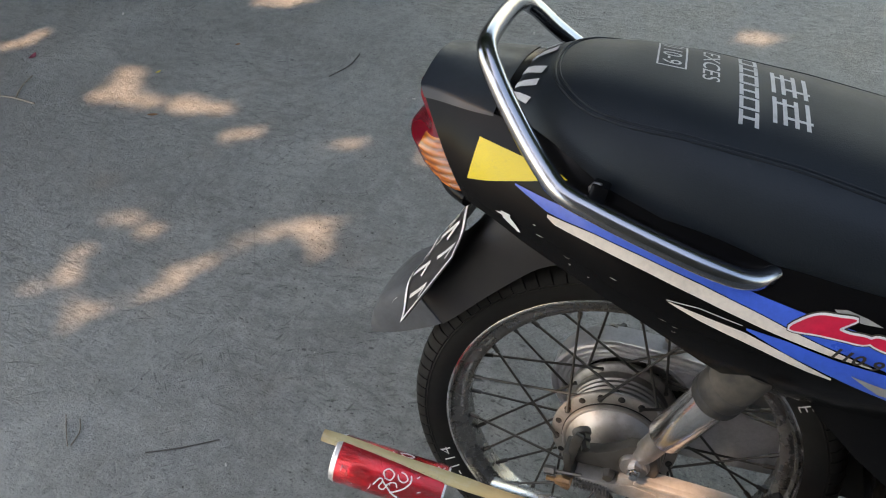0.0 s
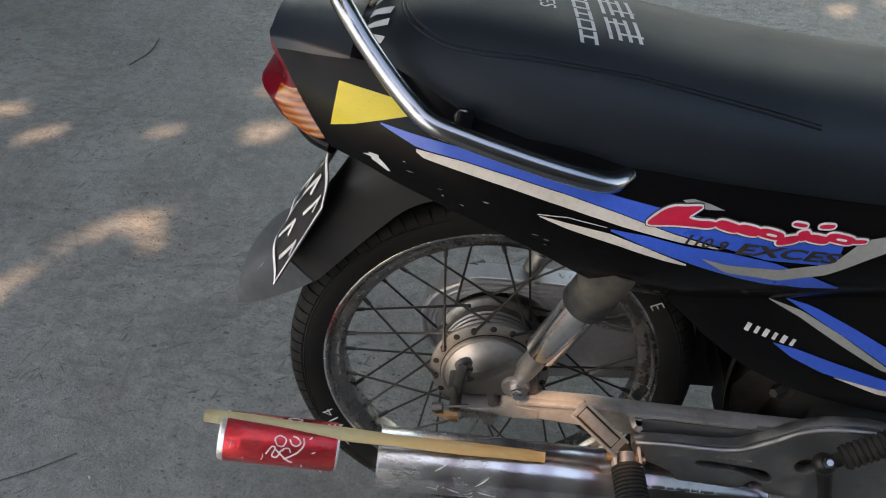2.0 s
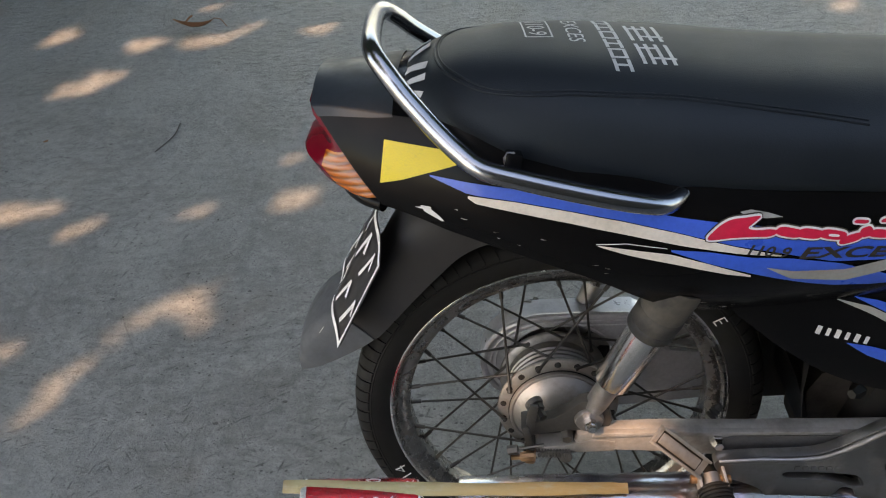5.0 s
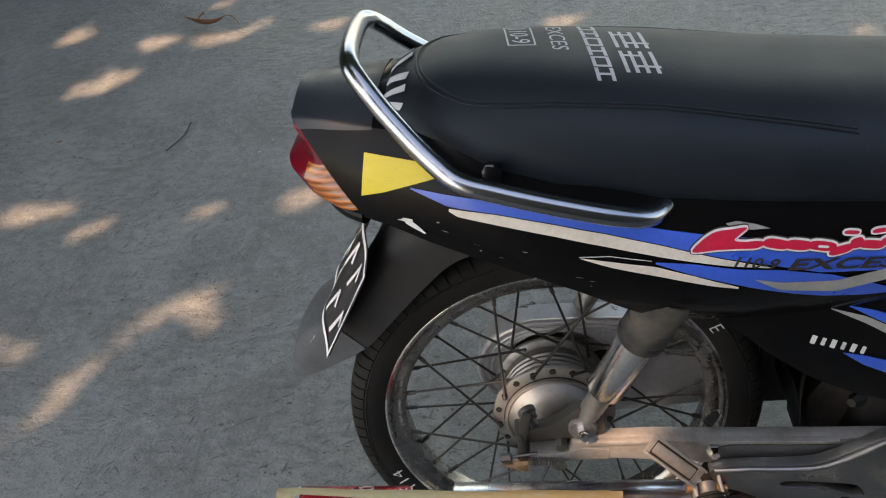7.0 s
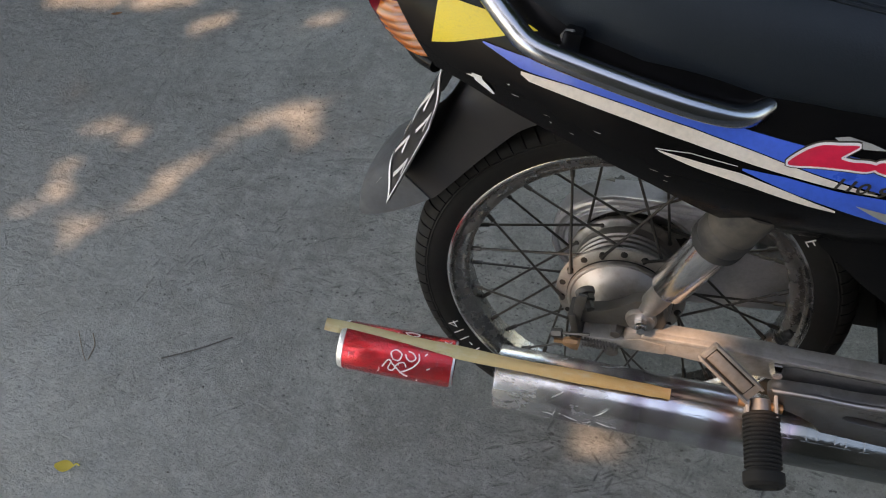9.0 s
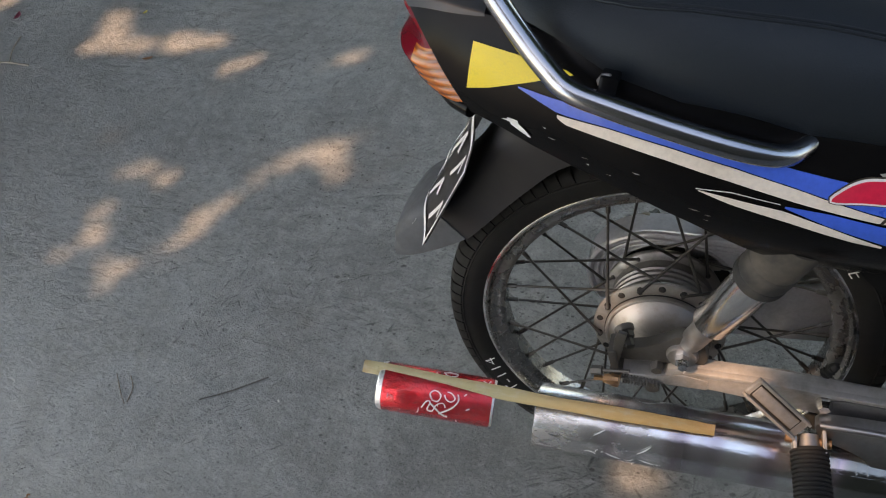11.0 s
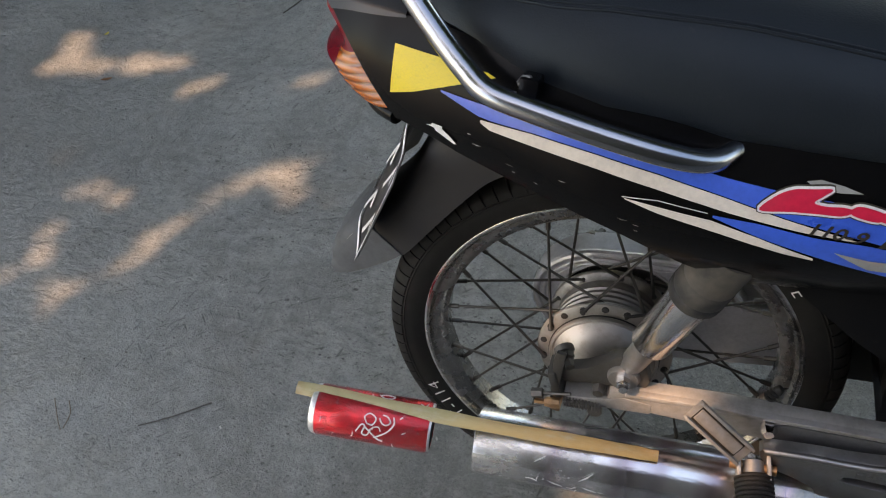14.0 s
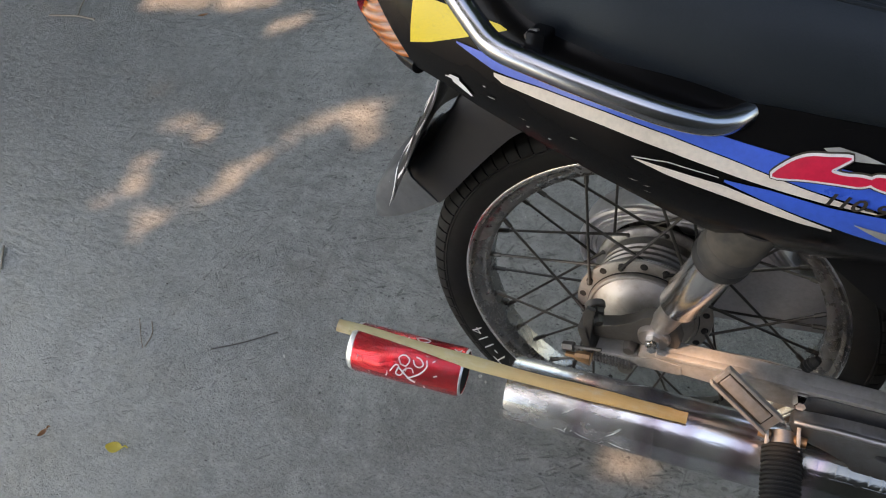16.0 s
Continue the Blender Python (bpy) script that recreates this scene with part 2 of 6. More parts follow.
def can_lacquer():
    m = Mat("red_can_lacquer", (0.75, 0.005, 0.018), 0.16, 0.65)
    m.b.inputs["Coat Weight"].default_value = 0.5
    dent = m.noise(34, 4, 0.6, m.scaled(1, 1.6, 1.6), 0.8)
    crease = m.voronoi(40, "DISTANCE_TO_EDGE", m.mix(0.04, m.co, m.t.nodes.new("ShaderNodeTexNoise").outputs["Color"], "ADD"))
    m.color(m.mix(m.ramp(dent, (0.4, 0.0), (0.7, 0.5)), (0.78, 0.006, 0.020), (0.60, 0.004, 0.014)))
    m.bump(dent, 0.35, 0.008).bump(m.ramp(crease, (0.0, 0.0), (0.05, 1.0)), 0.18, 0.002)
    return m.m


def bamboo_mat():
    m = Mat("split_bamboo", (0.55, 0.36, 0.12), 0.5)
    fib = m.noise(1.0, 5, 0.7, m.scaled(14, 420, 420))
    tone = m.noise(12, 3, 0.5)
    col = m.mix(m.ramp(fib, (0.35, 0.7), (0.6, 0.0)), (0.60, 0.43, 0.21), (0.42, 0.27, 0.11))
    col = m.mix(m.ramp(tone, (0.42, 0.0), (0.7, 0.5)), col, (0.50, 0.42, 0.22))
    split = m.t.nodes.new("ShaderNodeSeparateXYZ")
    m.link(m.co, split.inputs["Vector"])
    along = m.t.nodes.new("ShaderNodeMapRange")
    along.inputs["From Min"].default_value, along.inputs["From Max"].default_value = -0.36, 0.08
    m.link(split.outputs["X"], along.inputs["Value"])
    shade = m.ramp(along.outputs["Result"], (0.0, (0.30, 0.20, 0.09)), (0.05, (0.40, 0.37, 0.20)), (0.40, (0.42, 0.38, 0.20)), (0.55, (0.60, 0.40, 0.17)), (0.8, (0.66, 0.34, 0.095)), (1.0, (0.56, 0.28, 0.075)))
    col = m.mix(0.66, col, shade)
    cloud = m.noise(60, 5, 0.7, m.scaled(0.5, 1, 1))
    col = m.mix(m.ramp(cloud, (0.52, 0.0), (0.72, 0.45)), col, (0.56, 0.53, 0.42))
    m.color(col).bump(fib, 0.3, 0.0008)
    return m.m


def film_clear():
    m = Mat("clear_packing_tape", (0.45, 0.45, 0.44), 0.10)
    m.b.inputs["Alpha"].default_value = 0.07
    fold = m.noise(38, 5, 0.7, m.scaled(1, 2.2, 2.2), 1.2)
    crease = m.voronoi(46, "DISTANCE_TO_EDGE", m.mix(0.05, m.co, m.t.nodes.new("ShaderNodeTexNoise").outputs["Color"], "ADD"))
    sharp = m.ramp(crease, (0.0, 1.0), (0.05, 0.0))
    m.link(m.ramp(crease, (0.0, 0.30), (0.035, 0.05)), m.b.inputs["Alpha"])
    m.bump(fold, 0.9, 0.006).bump(sharp, 0.7, 0.004)
    return m.m


def heat_chrome(name, color, dirt, rough):
    m = Mat(name, color, rough, 1.0)
    film = m.noise(9, 6, 0.7, m.scaled(0.8, 1, 1), 0.8)
    streak = m.noise(1.0, 5, 0.7, m.scaled(7, 70, 70))
    fine = m.noise(140, 4, 0.7)
    tint = m.ramp(m.noise(5.0, 2, 0.5, m.scaled(1.6, 0.4, 0.4)), (0.40, color), (0.52, tuple(0.85 * c for c in color)), (0.58, (0.34, 0.29, 0.34)), (0.66, tuple(0.95 * c for c in color)))
    mask = m.ramp(film, (0.40, 0.0), (0.88, dirt))
    mask = m.mix(m.ramp(streak, (0.52, 0.0), (0.70, 0.5 * dirt)), mask, 0.6)
    m.color(m.mix(mask, tint, (0.27, 0.245, 0.215)))
    m.metal(m.mix(mask, 1.0, 0.35)).rough(m.mix(mask, rough, 0.5))
    m.bump(film, 0.22, 0.006).bump(streak, 0.08, 0.002).bump(fine, 0.05, 0.0006)
    return m.m


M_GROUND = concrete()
M_BODY = worn_black("gloss_black_plastic", 0.004, 0.18, 0.06, 0.0)
M_MUDGUARD = worn_black("faded_black_plastic", 0.027, 0.36, 0.55, 0.0)
M_COVER = worn_black("black_side_cover", 0.005, 0.33, 0.12, 0.0)
M_SEAT = vinyl()
# bluish base colour stands for the sky's sheen on the tail top
M_PANEL = paint("sky_sheen_tail_plastic", (0.016, 0.0215, 0.029), 0.36, 0.22, 0.0, 0.0, (0.05, 0.05, 0.048), 30)
M_TYRE = rubber("tyre_rubber", 0.0055, 0.06)
M_PEG = rubber("peg_rubber", 0.007, 0.14)
M_BOOT = rubber("dusty_boot_rubber", 0.026, 0.95)
M_FLAP = rubber("dusty_rubber", 0.022, 0.5)
M_CHROME = steel("chrome_tube", (0.30, 0.32, 0.35), 0.20, (0.16, 0.12, 0.08), 0.12, 30)
M_RIM = steel("chromed_steel_rim", (0.25, 0.243, 0.238), 0.26, (0.060, 0.047, 0.036), 0.45, 42)
M_SHOCK = steel("scuffed_chrome", (0.72, 0.71, 0.70), 0.16, (0.17, 0.13, 0.09), 0.35, 30)
M_ALLOY = steel("cast_aluminium", (0.30, 0.29, 0.285), 0.42, (0.10, 0.085, 0.07), 0.55, 24)
M_HUB = steel("dull_aluminium", (0.36, 0.335, 0.31), 0.50, (0.10, 0.08, 0.06), 0.55, 28)
M_DRUM = steel("dusty_drum", (0.28, 0.265, 0.25), 0.45, (0.075, 0.06, 0.045), 0.6, 28)
M_DARKSTEEL = steel("dull_steel", (0.20, 0.19, 0.18), 0.45, (0.06, 0.045, 0.035), 0.6, 40)
M_SPOKE = paint("spoke_steel", (0.060, 0.056, 0.053), 0.30, 0.35, 0.0, 0.7)
M_COPPER = steel("rusted_brass", (0.34, 0.20, 0.11), 0.45, (0.12, 0.075, 0.045), 0.6, 80)
M_BRACKET = paint("silver_painted_steel", (0.30, 0.285, 0.27), 0.42, 0.6, 0.0, 0.5)
M_FORK = steel("grimy_grey_steel", (0.11, 0.105, 0.10), 0.5, (0.055, 0.045, 0.036), 0.75, 36)
# dark grey that puts shade on the arm's forward part
M_ARM_SHADE = paint("arm_shade_grey", (0.095, 0.094, 0.096), 0.42, 0.5, 0.0, 0.3, (0.05, 0.044, 0.038), 24)
M_SILVER = paint("silver_grey_paint", (0.30, 0.285, 0.27), 0.36, 0.7, 0.1, 0.4, (0.085, 0.07, 0.055))
M_ENGINE = paint("grimy_engine_casting", (0.020, 0.019, 0.018), 0.6, 0.6, 0.0, 0.2, (0.05, 0.042, 0.033))
M_MUFFLER = heat_chrome("heat_tinted_chrome", (0.78, 0.79, 0.80), 0.60, 0.20)
# chrome darkened in the base colour for its dark reflection
M_SLEEVE = heat_chrome("chrome_dark_reflection", (0.22, 0.24, 0.235), 0.3, 0.14)
M_CASE = paint("silver_chain_case_paint", (0.47, 0.46, 0.475), 0.26, 0.30, 0.2, 0.65, (0.13, 0.11, 0.09))
M_BLACKSTEEL = paint("black_steel", (0.012, 0.012, 0.012), 0.35, 0.3, 0.0, 0.4)
M_BLUE = paint("blue_decal", (0.026, 0.115, 0.62), 0.26, 0.08, 0.3)
M_CREAM = paint("cream_decal", (0.74, 0.665, 0.585), 0.35, 0.18, 0.2)
M_GREY = paint("grey_decal", (0.34, 0.34, 0.32), 0.35, 0.25, 0.2)
M_RED = paint("red_decal", (0.66, 0.018, 0.06), 0.3, 0.10, 0.2)
M_WHITE = paint("white_decal", (0.75, 0.74, 0.72), 0.4, 0.15)
M_BROWN = paint("brown_black_decal", (0.035, 0.026, 0.018), 0.4, 0.15)
M_PRINT = paint("grey_screen_print", (0.48, 0.49, 0.50), 0.55, 0.3, scale=60)
M_CHALK = paint("white_marker", (0.80, 0.79, 0.77), 0.7, 0.3, scale=90)
M_YELLOW = reflective_yellow()
M_REDLENS = lens("red_lens", (0.135, 0.002, 0.010), 0.04, 0.12)
M_AMBER = lens("amber_lens", (0.44, 0.105, 0.009), 0.95, 0.5)
M_FLAPTIP = paint("faded_grey_rubber", (0.066, 0.072, 0.080), 0.55, 0.55, 0.0, 0.0, (0.05, 0.05, 0.05), 34)
M_PLATE = paint("black_number_plate", (0.075, 0.073, 0.075), 0.4, 0.5)
M_CAN = can_lacquer()
M_ALU = steel("bare_can_aluminium", (0.80, 0.80, 0.80), 0.48, (0.4, 0.4, 0.4), 0.1, 30)
# near-black for soot, and for shade painted into holes, gaps and grooves
M_HOLE = paint("soot_and_hole_shade", (0.012, 0.011, 0.010), 0.8, 0.3)
M_BAMBOO = bamboo_mat()
M_TAPE = film_clear()
M_BARK = paint("bark", (0.12, 0.09, 0.06), 0.85, 0.4)
M_LEAF = paint("green_leaf", (0.05, 0.10, 0.025), 0.55, 0.2)
M_DRYLEAF = paint("dry_brown_leaf", (0.24, 0.11, 0.05), 0.65, 0.4, scale=70)
M_YLEAF = paint("yellow_leaf", (0.62, 0.50, 0.09), 0.55, 0.2, scale=70)
M_TWIG = paint("grey_twig", (0.19, 0.165, 0.135), 0.8, 0.3, scale=90)
M_PETAL = paint("dark_pink_petal", (0.20, 0.03, 0.06), 0.6, 0.2, scale=90)
M_GRIT = paint("pale_grit", (0.45, 0.44, 0.42), 0.8, 0.2, scale=90)
M_DARKGRIT = paint("dark_grit", (0.06, 0.058, 0.055), 0.85, 0.2, scale=90)


# ---------------------------------------------------------------- building helpers
def part(name, bm, material, parent=None, label="", smooth=38):
    """Links a bmesh as one mesh object, under a thing or a part where one is given."""
    bmesh.ops.recalc_face_normals(bm, faces=bm.faces)
    me = bpy.data.meshes.new(name)
    bm.to_mesh(me)
    bm.free()
    me.materials.append(material)
    if smooth:
        me.polygons.foreach_set("use_smooth", [True] * len(me.polygons))
        me.set_sharp_from_angle(angle=radians(smooth))
    ob = new(name, me)
    if parent:
        ob.parent = parent
    if label:
        tagged(ob, label=label)
    return ob


def joined(*bms):
    out = bmesh.new()
    for b in bms:
        me = bpy.data.meshes.new("tmp")
        b.to_mesh(me)
        b.free()
        out.from_mesh(me)
        bpy.data.meshes.remove(me)
    return out


def curve_points(points, steps=8):
    """A smooth line through the points."""
    p = [Vector(q) for q in points]
    p = [2 * p[0] - p[1]] + p + [2 * p[-1] - p[-2]]
    out = []
    for a, b, c, d in zip(p, p[1:], p[2:], p[3:]):
        for k in range(steps):
            t = k / steps
            out.append(0.5 * (2 * b + (c - a) * t + (2 * a - 5 * b + 4 * c - d) * t * t + (3 * b - a - 3 * c + d) * t**3))
    out.append(p[-2])
    return out


def tube(points, radius, seg=12, steps=8, caps=True, flat=1.0):
    """A round bar along a smooth line; radius may be a list, one a given point."""
    line = curve_points(points, steps) if steps > 1 else [Vector(q) for q in points]
    if isinstance(radius, (int, float)):
        radii = [radius] * len(line)
    else:
        xs = np.linspace(0, 1, len(radius))
        radii = np.interp(np.linspace(0, 1, len(line)), xs, radius)
    bm = bmesh.new()
    rings, up = [], None
    for n, q in enumerate(line):
        d = (line[min(n + 1, len(line) - 1)] - line[max(n - 1, 0)]).normalized()
        if up is None:
            up = d.orthogonal().normalized()
        up = (up - d * up.dot(d)).normalized()
        side = d.cross(up)
        rings.append([bm.verts.new(q + float(radii[n]) * (math.cos(a) * up + flat * math.sin(a) * side)) for a in np.arange(seg) * 2 * math.pi / seg])
    for r, s in zip(rings, rings[1:]):
        for k in range(seg):
            bm.faces.new((r[k], r[(k + 1) % seg], s[(k + 1) % seg], s[k]))
    if caps:
        bm.faces.new(rings[0])
        bm.faces.new(rings[-1])
    return bm


def lathe(profile, seg=64, closed=False, centre=(0, 0, 0)):
    """Turns (radius, y) points round the y axis."""
    bm = bmesh.new()
    c = Vector(centre)
    rings = []
    for r, y in profile:
        if r < 1e-6:
            rings.append([bm.verts.new(c + Vector((0, y, 0)))])
        else:
            rings.append([bm.verts.new(c + Vector((r * math.cos(a), y, r * math.sin(a)))) for a in np.arange(seg) * 2 * math.pi / seg])
    pairs = list(zip(rings, rings[1:]))
    if closed:
        pairs.append((rings[-1], rings[0]))
    for r, s in pairs:
        for k in range(seg):
            m = (k + 1) % seg
            if len(r) == 1 and len(s) == 1:
                continue
            if len(r) == 1:
                bm.faces.new((r[0], s[m], s[k]))
            elif len(s) == 1:
                bm.faces.new((r[k], r[m], s[0]))
            else:
                bm.faces.new((r[k], r[m], s[m], s[k]))
    return bm


def turned(profile, start, end, seg=32):
    """Turns (radius, share of the way from start to end) points round that line."""
    a, b = Vector(start), Vector(end)
    length = (b - a).length
    bm = lathe([(r, s * length) for r, s in profile], seg)
    q = Vector((0, 1, 0)).rotation_difference((b - a).normalized())
    bmesh.ops.transform(bm, matrix=Matrix.Translation(a) @ q.to_matrix().to_4x4(), verts=bm.verts)
    return bm


def softened(bm, width, seg=2, sharp=0.5):
    edges = [e for e in bm.edges if len(e.link_faces) == 2 and e.calc_face_angle(0) > sharp]
    bmesh.ops.bevel(bm, geom=edges, offset=width, segments=seg, profile=0.6, affect="EDGES", clamp_overlap=True)
    return bm


def box(size, centre=(0, 0, 0), turn=(0, 0, 0), bevel=0.002):
    bm = bmesh.new()
    bmesh.ops.create_cube(bm, size=1)
    bmesh.ops.scale(bm, vec=size, verts=bm.verts)
    if bevel:
        softened(bm, bevel)
    bmesh.ops.transform(bm, matrix=pose(*centre, *turn), verts=bm.verts)
    return bm


def plate(outline, y0, y1, holes=(), bevel=0.0015):
    """A plate in the x-z plane between two depths, with holes through it."""
    bm = bmesh.new()
    edges = []
    for loop in (outline, *holes):
        vs = [bm.verts.new((x, y0, z)) for x, z in loop]
        edges += [bm.edges.new((a, b)) for a, b in zip(vs, vs[1:] + vs[:1])]
    faces = [f for f in bmesh.ops.triangle_fill(bm, use_beauty=True, use_dissolve=False, edges=edges)["geom"] if isinstance(f, bmesh.types.BMFace)]
    out = bmesh.ops.extrude_face_region(bm, geom=faces)["geom"]
    bmesh.ops.translate(bm, vec=(0, y1 - y0, 0), verts=[v for v in out if isinstance(v, bmesh.types.BMVert)])
    bmesh.ops.recalc_face_normals(bm, faces=bm.faces)
    if bevel:
        softened(bm, bevel, 2, 0.9)
    return bm


def ring_loop(cx, cz, r, n=24):
    return [(cx + r * math.cos(a), cz + r * math.sin(a)) for a in np.arange(n) * 2 * math.pi / n]


def smooth_loop(points, steps=5):
    """A closed smooth outline through (x, z) points."""
    p = [Vector((x, z)) for x, z in points]
    out = []
    n = len(p)
    for k in range(n):
        a, b, c, d = p[k - 1], p[k], p[(k + 1) % n], p[(k + 2) % n]
        for s in range(steps):
            t = s / steps
            q = 0.5 * (2 * b + (c - a) * t + (2 * a - 5 * b + 4 * c - d) * t * t + (3 * b - a - 3 * c + d) * t**3)
            out.append((q.x, q.y))
    return out


def letters(text, height, bold=0.0):
    """Vertices and faces of flat lettering whose capitals have that height, centred on the origin."""
    cu = bpy.data.curves.new("lettering", "FONT")
    cu.offset = bold
    cu.body, cu.align_x, cu.align_y, cu.resolution_u = text, "CENTER", "CENTER", 3
    ob = new("lettering", cu)
    bpy.context.view_layer.update()
    me = bpy.data.meshes.new_from_object(ob.evaluated_get(bpy.context.evaluated_depsgraph_get()))
    bpy.data.objects.remove(ob)
    bpy.data.curves.remove(cu)
    pts = np.array([v.co[:2] for v in me.vertices])
    faces = [tuple(f.vertices) for f in me.polygons]
    bpy.data.meshes.remove(me)
    size = pts.max(0) - pts.min(0)
    pts = (pts - (pts.max(0) + pts.min(0)) / 2) * (height / size[1])
    return pts, faces


def mapped(pts, faces, place):
    """Flat points laid on a surface: place(u, v) gives a point in space."""
    bm = bmesh.new()
    vs = [bm.verts.new(place(u, v)) for u, v in pts]
    for f in faces:
        try:
            bm.faces.new([vs[k] for k in f])
        except ValueError:
            pass
    return bm


def strokes(lines, width):
    """Flat bars along polylines, for writing that is drawn as plain marks."""
    pts, faces = [], []
    for line in lines:
        q = [Vector(p) for p in line]
        for a, b in zip(q, q[1:]):
            d = (b - a).normalized() * width / 2
            n = Vector((-d.y, d.x))
            k = len(pts)
            steps = max(1, int((b - a).length / 0.008))
            for s in range(steps + 1):
                c = a - d + (b - a + 2 * d) * (s / steps)
                pts += [tuple(c + n), tuple(c - n)]
            faces += [(k + 2 * s, k + 2 * s + 1, k + 2 * s + 3, k + 2 * s + 2) for s in range(steps)]
    return pts, faces


# ---------------------------------------------------------------- ground
bm = bmesh.new()
bmesh.ops.create_grid(bm, x_segments=8, y_segments=8, size=60)
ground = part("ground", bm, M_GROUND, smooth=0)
tagged(ground, "grey trowelled concrete yard floor with scratches and dappled shade", "ground", kind="structure")


def wall(name, a, b, height, material, label):
    """A plain unseen wall added to block skylight, 20 cm thick, between two points on the ground."""
    a, b = Vector((*a, 0)), Vector((*b, 0))
    bm = box(((b - a).length, 0.2, height), (0, 0, 0), (0, 0, 0), 0.01)
    m = Matrix.Rotation(math.atan2(b.y - a.y, b.x - a.x), 4, "Z")
    m.translation = (a + b) / 2 + Vector((0, 0, height / 2))
    bmesh.ops.transform(bm, matrix=m, verts=bm.verts)
    return tagged(part(name, bm, material), label, "wall", kind="structure")


# walls out of view, added and kept dark to cut light and reflections
M_WALL = paint("shade_wall_plaster", (0.075, 0.072, 0.066), 0.9, 0.5, 0.0, 0.0, (0.04, 0.04, 0.036), 1.6)
wall("shade_wall_south", (-0.7, -1.9), (8.0, -1.9), 2.9, M_WALL, "plain dark unseen wall added to block skylight")
wall("shade_wall_west", (-3.3, 0.5), (-3.3, 7.0), 4.2, M_WALL, "plain dark unseen wall added to block skylight")


# ---------------------------------------------------------------- motorcycle
# Built round the rear axle: x ahead, y to its left, z up; the whole leans on its stand.
AXLE_UP, LEAN = 0.278, 7.776
bike = new("motorcycle")
bike.empty_display_size = 0.1
bike.matrix_world = pose(0, -AXLE_UP * math.sin(radians(LEAN)), 0, -LEAN, 0, 0)
tagged(bike, "dusty black underbone motorcycle with blue and cream stripes, leaning on concrete", "motorcycle")


def fit(name, bm, material, parent=None, label="", smooth=38):
    ob = part(name, bm, material, parent or bike, label, smooth)
    if not parent:
        ob.location = (0, 0, AXLE_UP)
    return ob


# -- body shell
WIDE_X = [-0.25, -0.2, -0.15, -0.1, -0.05, 0, 0.05, 0.13, 0.2, 0.33, 0.45, 0.7]
WIDE = [0.078, 0.100, 0.114, 0.127, 0.138, 0.148, 0.153, 0.154, 0.150, 0.138, 0.125, 0.10]
MID_X = [-0.25, -0.2, -0.1, 0, 0.1, 0.2, 0.33, 0.45, 0.7]
MID = [0.41, 0.405, 0.39, 0.36, 0.345, 0.34, 0.34, 0.34, 0.36]
EDGE_X = [-0.25, -0.2, -0.15, -0.09, -0.03, 0.026, 0.085, 0.12, 0.17, 0.24, 0.285, 0.34, 0.45, 0.7]
EDGE = [0.40, 0.393, 0.378, 0.358, 0.340, 0.320, 0.276, 0.246, 0.226, 0.230, 0.252, 0.272, 0.275, 0.30]
SHO_X = [-0.25, -0.2, -0.16, -0.12, -0.08, 0, 0.1, 0.2, 0.33, 0.45, 0.7]
SHO_Z = [0.489, 0.487, 0.485, 0.478, 0.467, 0.440, 0.424, 0.414, 0.402, 0.395, 0.40]
TOP_Z = [0.500, 0.499, 0.497, 0.488, 0.470, 0.442, 0.428, 0.418, 0.405, 0.398, 0.40]


def smooth_table(x, xs, ys):
    """Interpolation softened over two centimetres."""
    return sum(np.interp(x + d, xs, ys) for d in (-0.02, -0.01, 0, 0.01, 0.02)) / 5


def side_y(x, z):
    """The outer face of the shell on the bike's right side."""
    d = z - smooth_table(x, MID_X, MID)
    return -(smooth_table(x, WIDE_X, WIDE) - (4 if d > 0 else 5) * d * d)


def slant(x, z):
    """Behind the seat the stations lean back with height."""
    k = np.interp(x, [-0.205, -0.13], [1, 0])
    return x - 0.70 * k * (min(z, 0.488) - 0.41)


def shell():
    bm = bmesh.new()
    rings = []
    for x in np.r_[np.arange(-0.205, 0.46, 0.0095), 0.5, 0.6, 0.7]:
        zb, zs, zt = smooth_table(x, EDGE_X, EDGE), smooth_table(x, SHO_X, SHO_Z), smooth_table(x, SHO_X, TOP_Z)
        half = [(side_y(slant(x, z), z), z) for z in np.linspace(zb, zs, 12)]
        ys = half[-1][0]
        for s in (0.12, 0.3, 0.55, 0.8):
            half.append((ys * (1 - s), zs + (zt - zs) * math.sin(s * math.pi / 2)))
        yb = half[0][0]
        arch = [(yb * 0.93, zb + 0.003), (yb * 0.72, zb + 0.028)]
        right = arch[::-1] + half
        ring = right + [(0, zt)] + [(-y, z) for y, z in right[::-1]] + [(0, zb + 0.055)]
        rings.append([bm.verts.new((slant(x, z), y, z)) for y, z in ring])
    n = len(rings[0])
    for r, s in zip(rings, rings[1:]):
        for k in range(n):
            bm.faces.new((r[k], r[(k + 1) % n], s[(k + 1) % n], s[k]))
    bm.faces.new(rings[0])
    bm.faces.new(rings[-1])
    return bm


body = fit("body_shell", shell(), M_BODY, label="glossy black plastic rear body shell with scratches")


def skin(x, z, off):
    return Vector((x, side_y(x, z) - off, z))


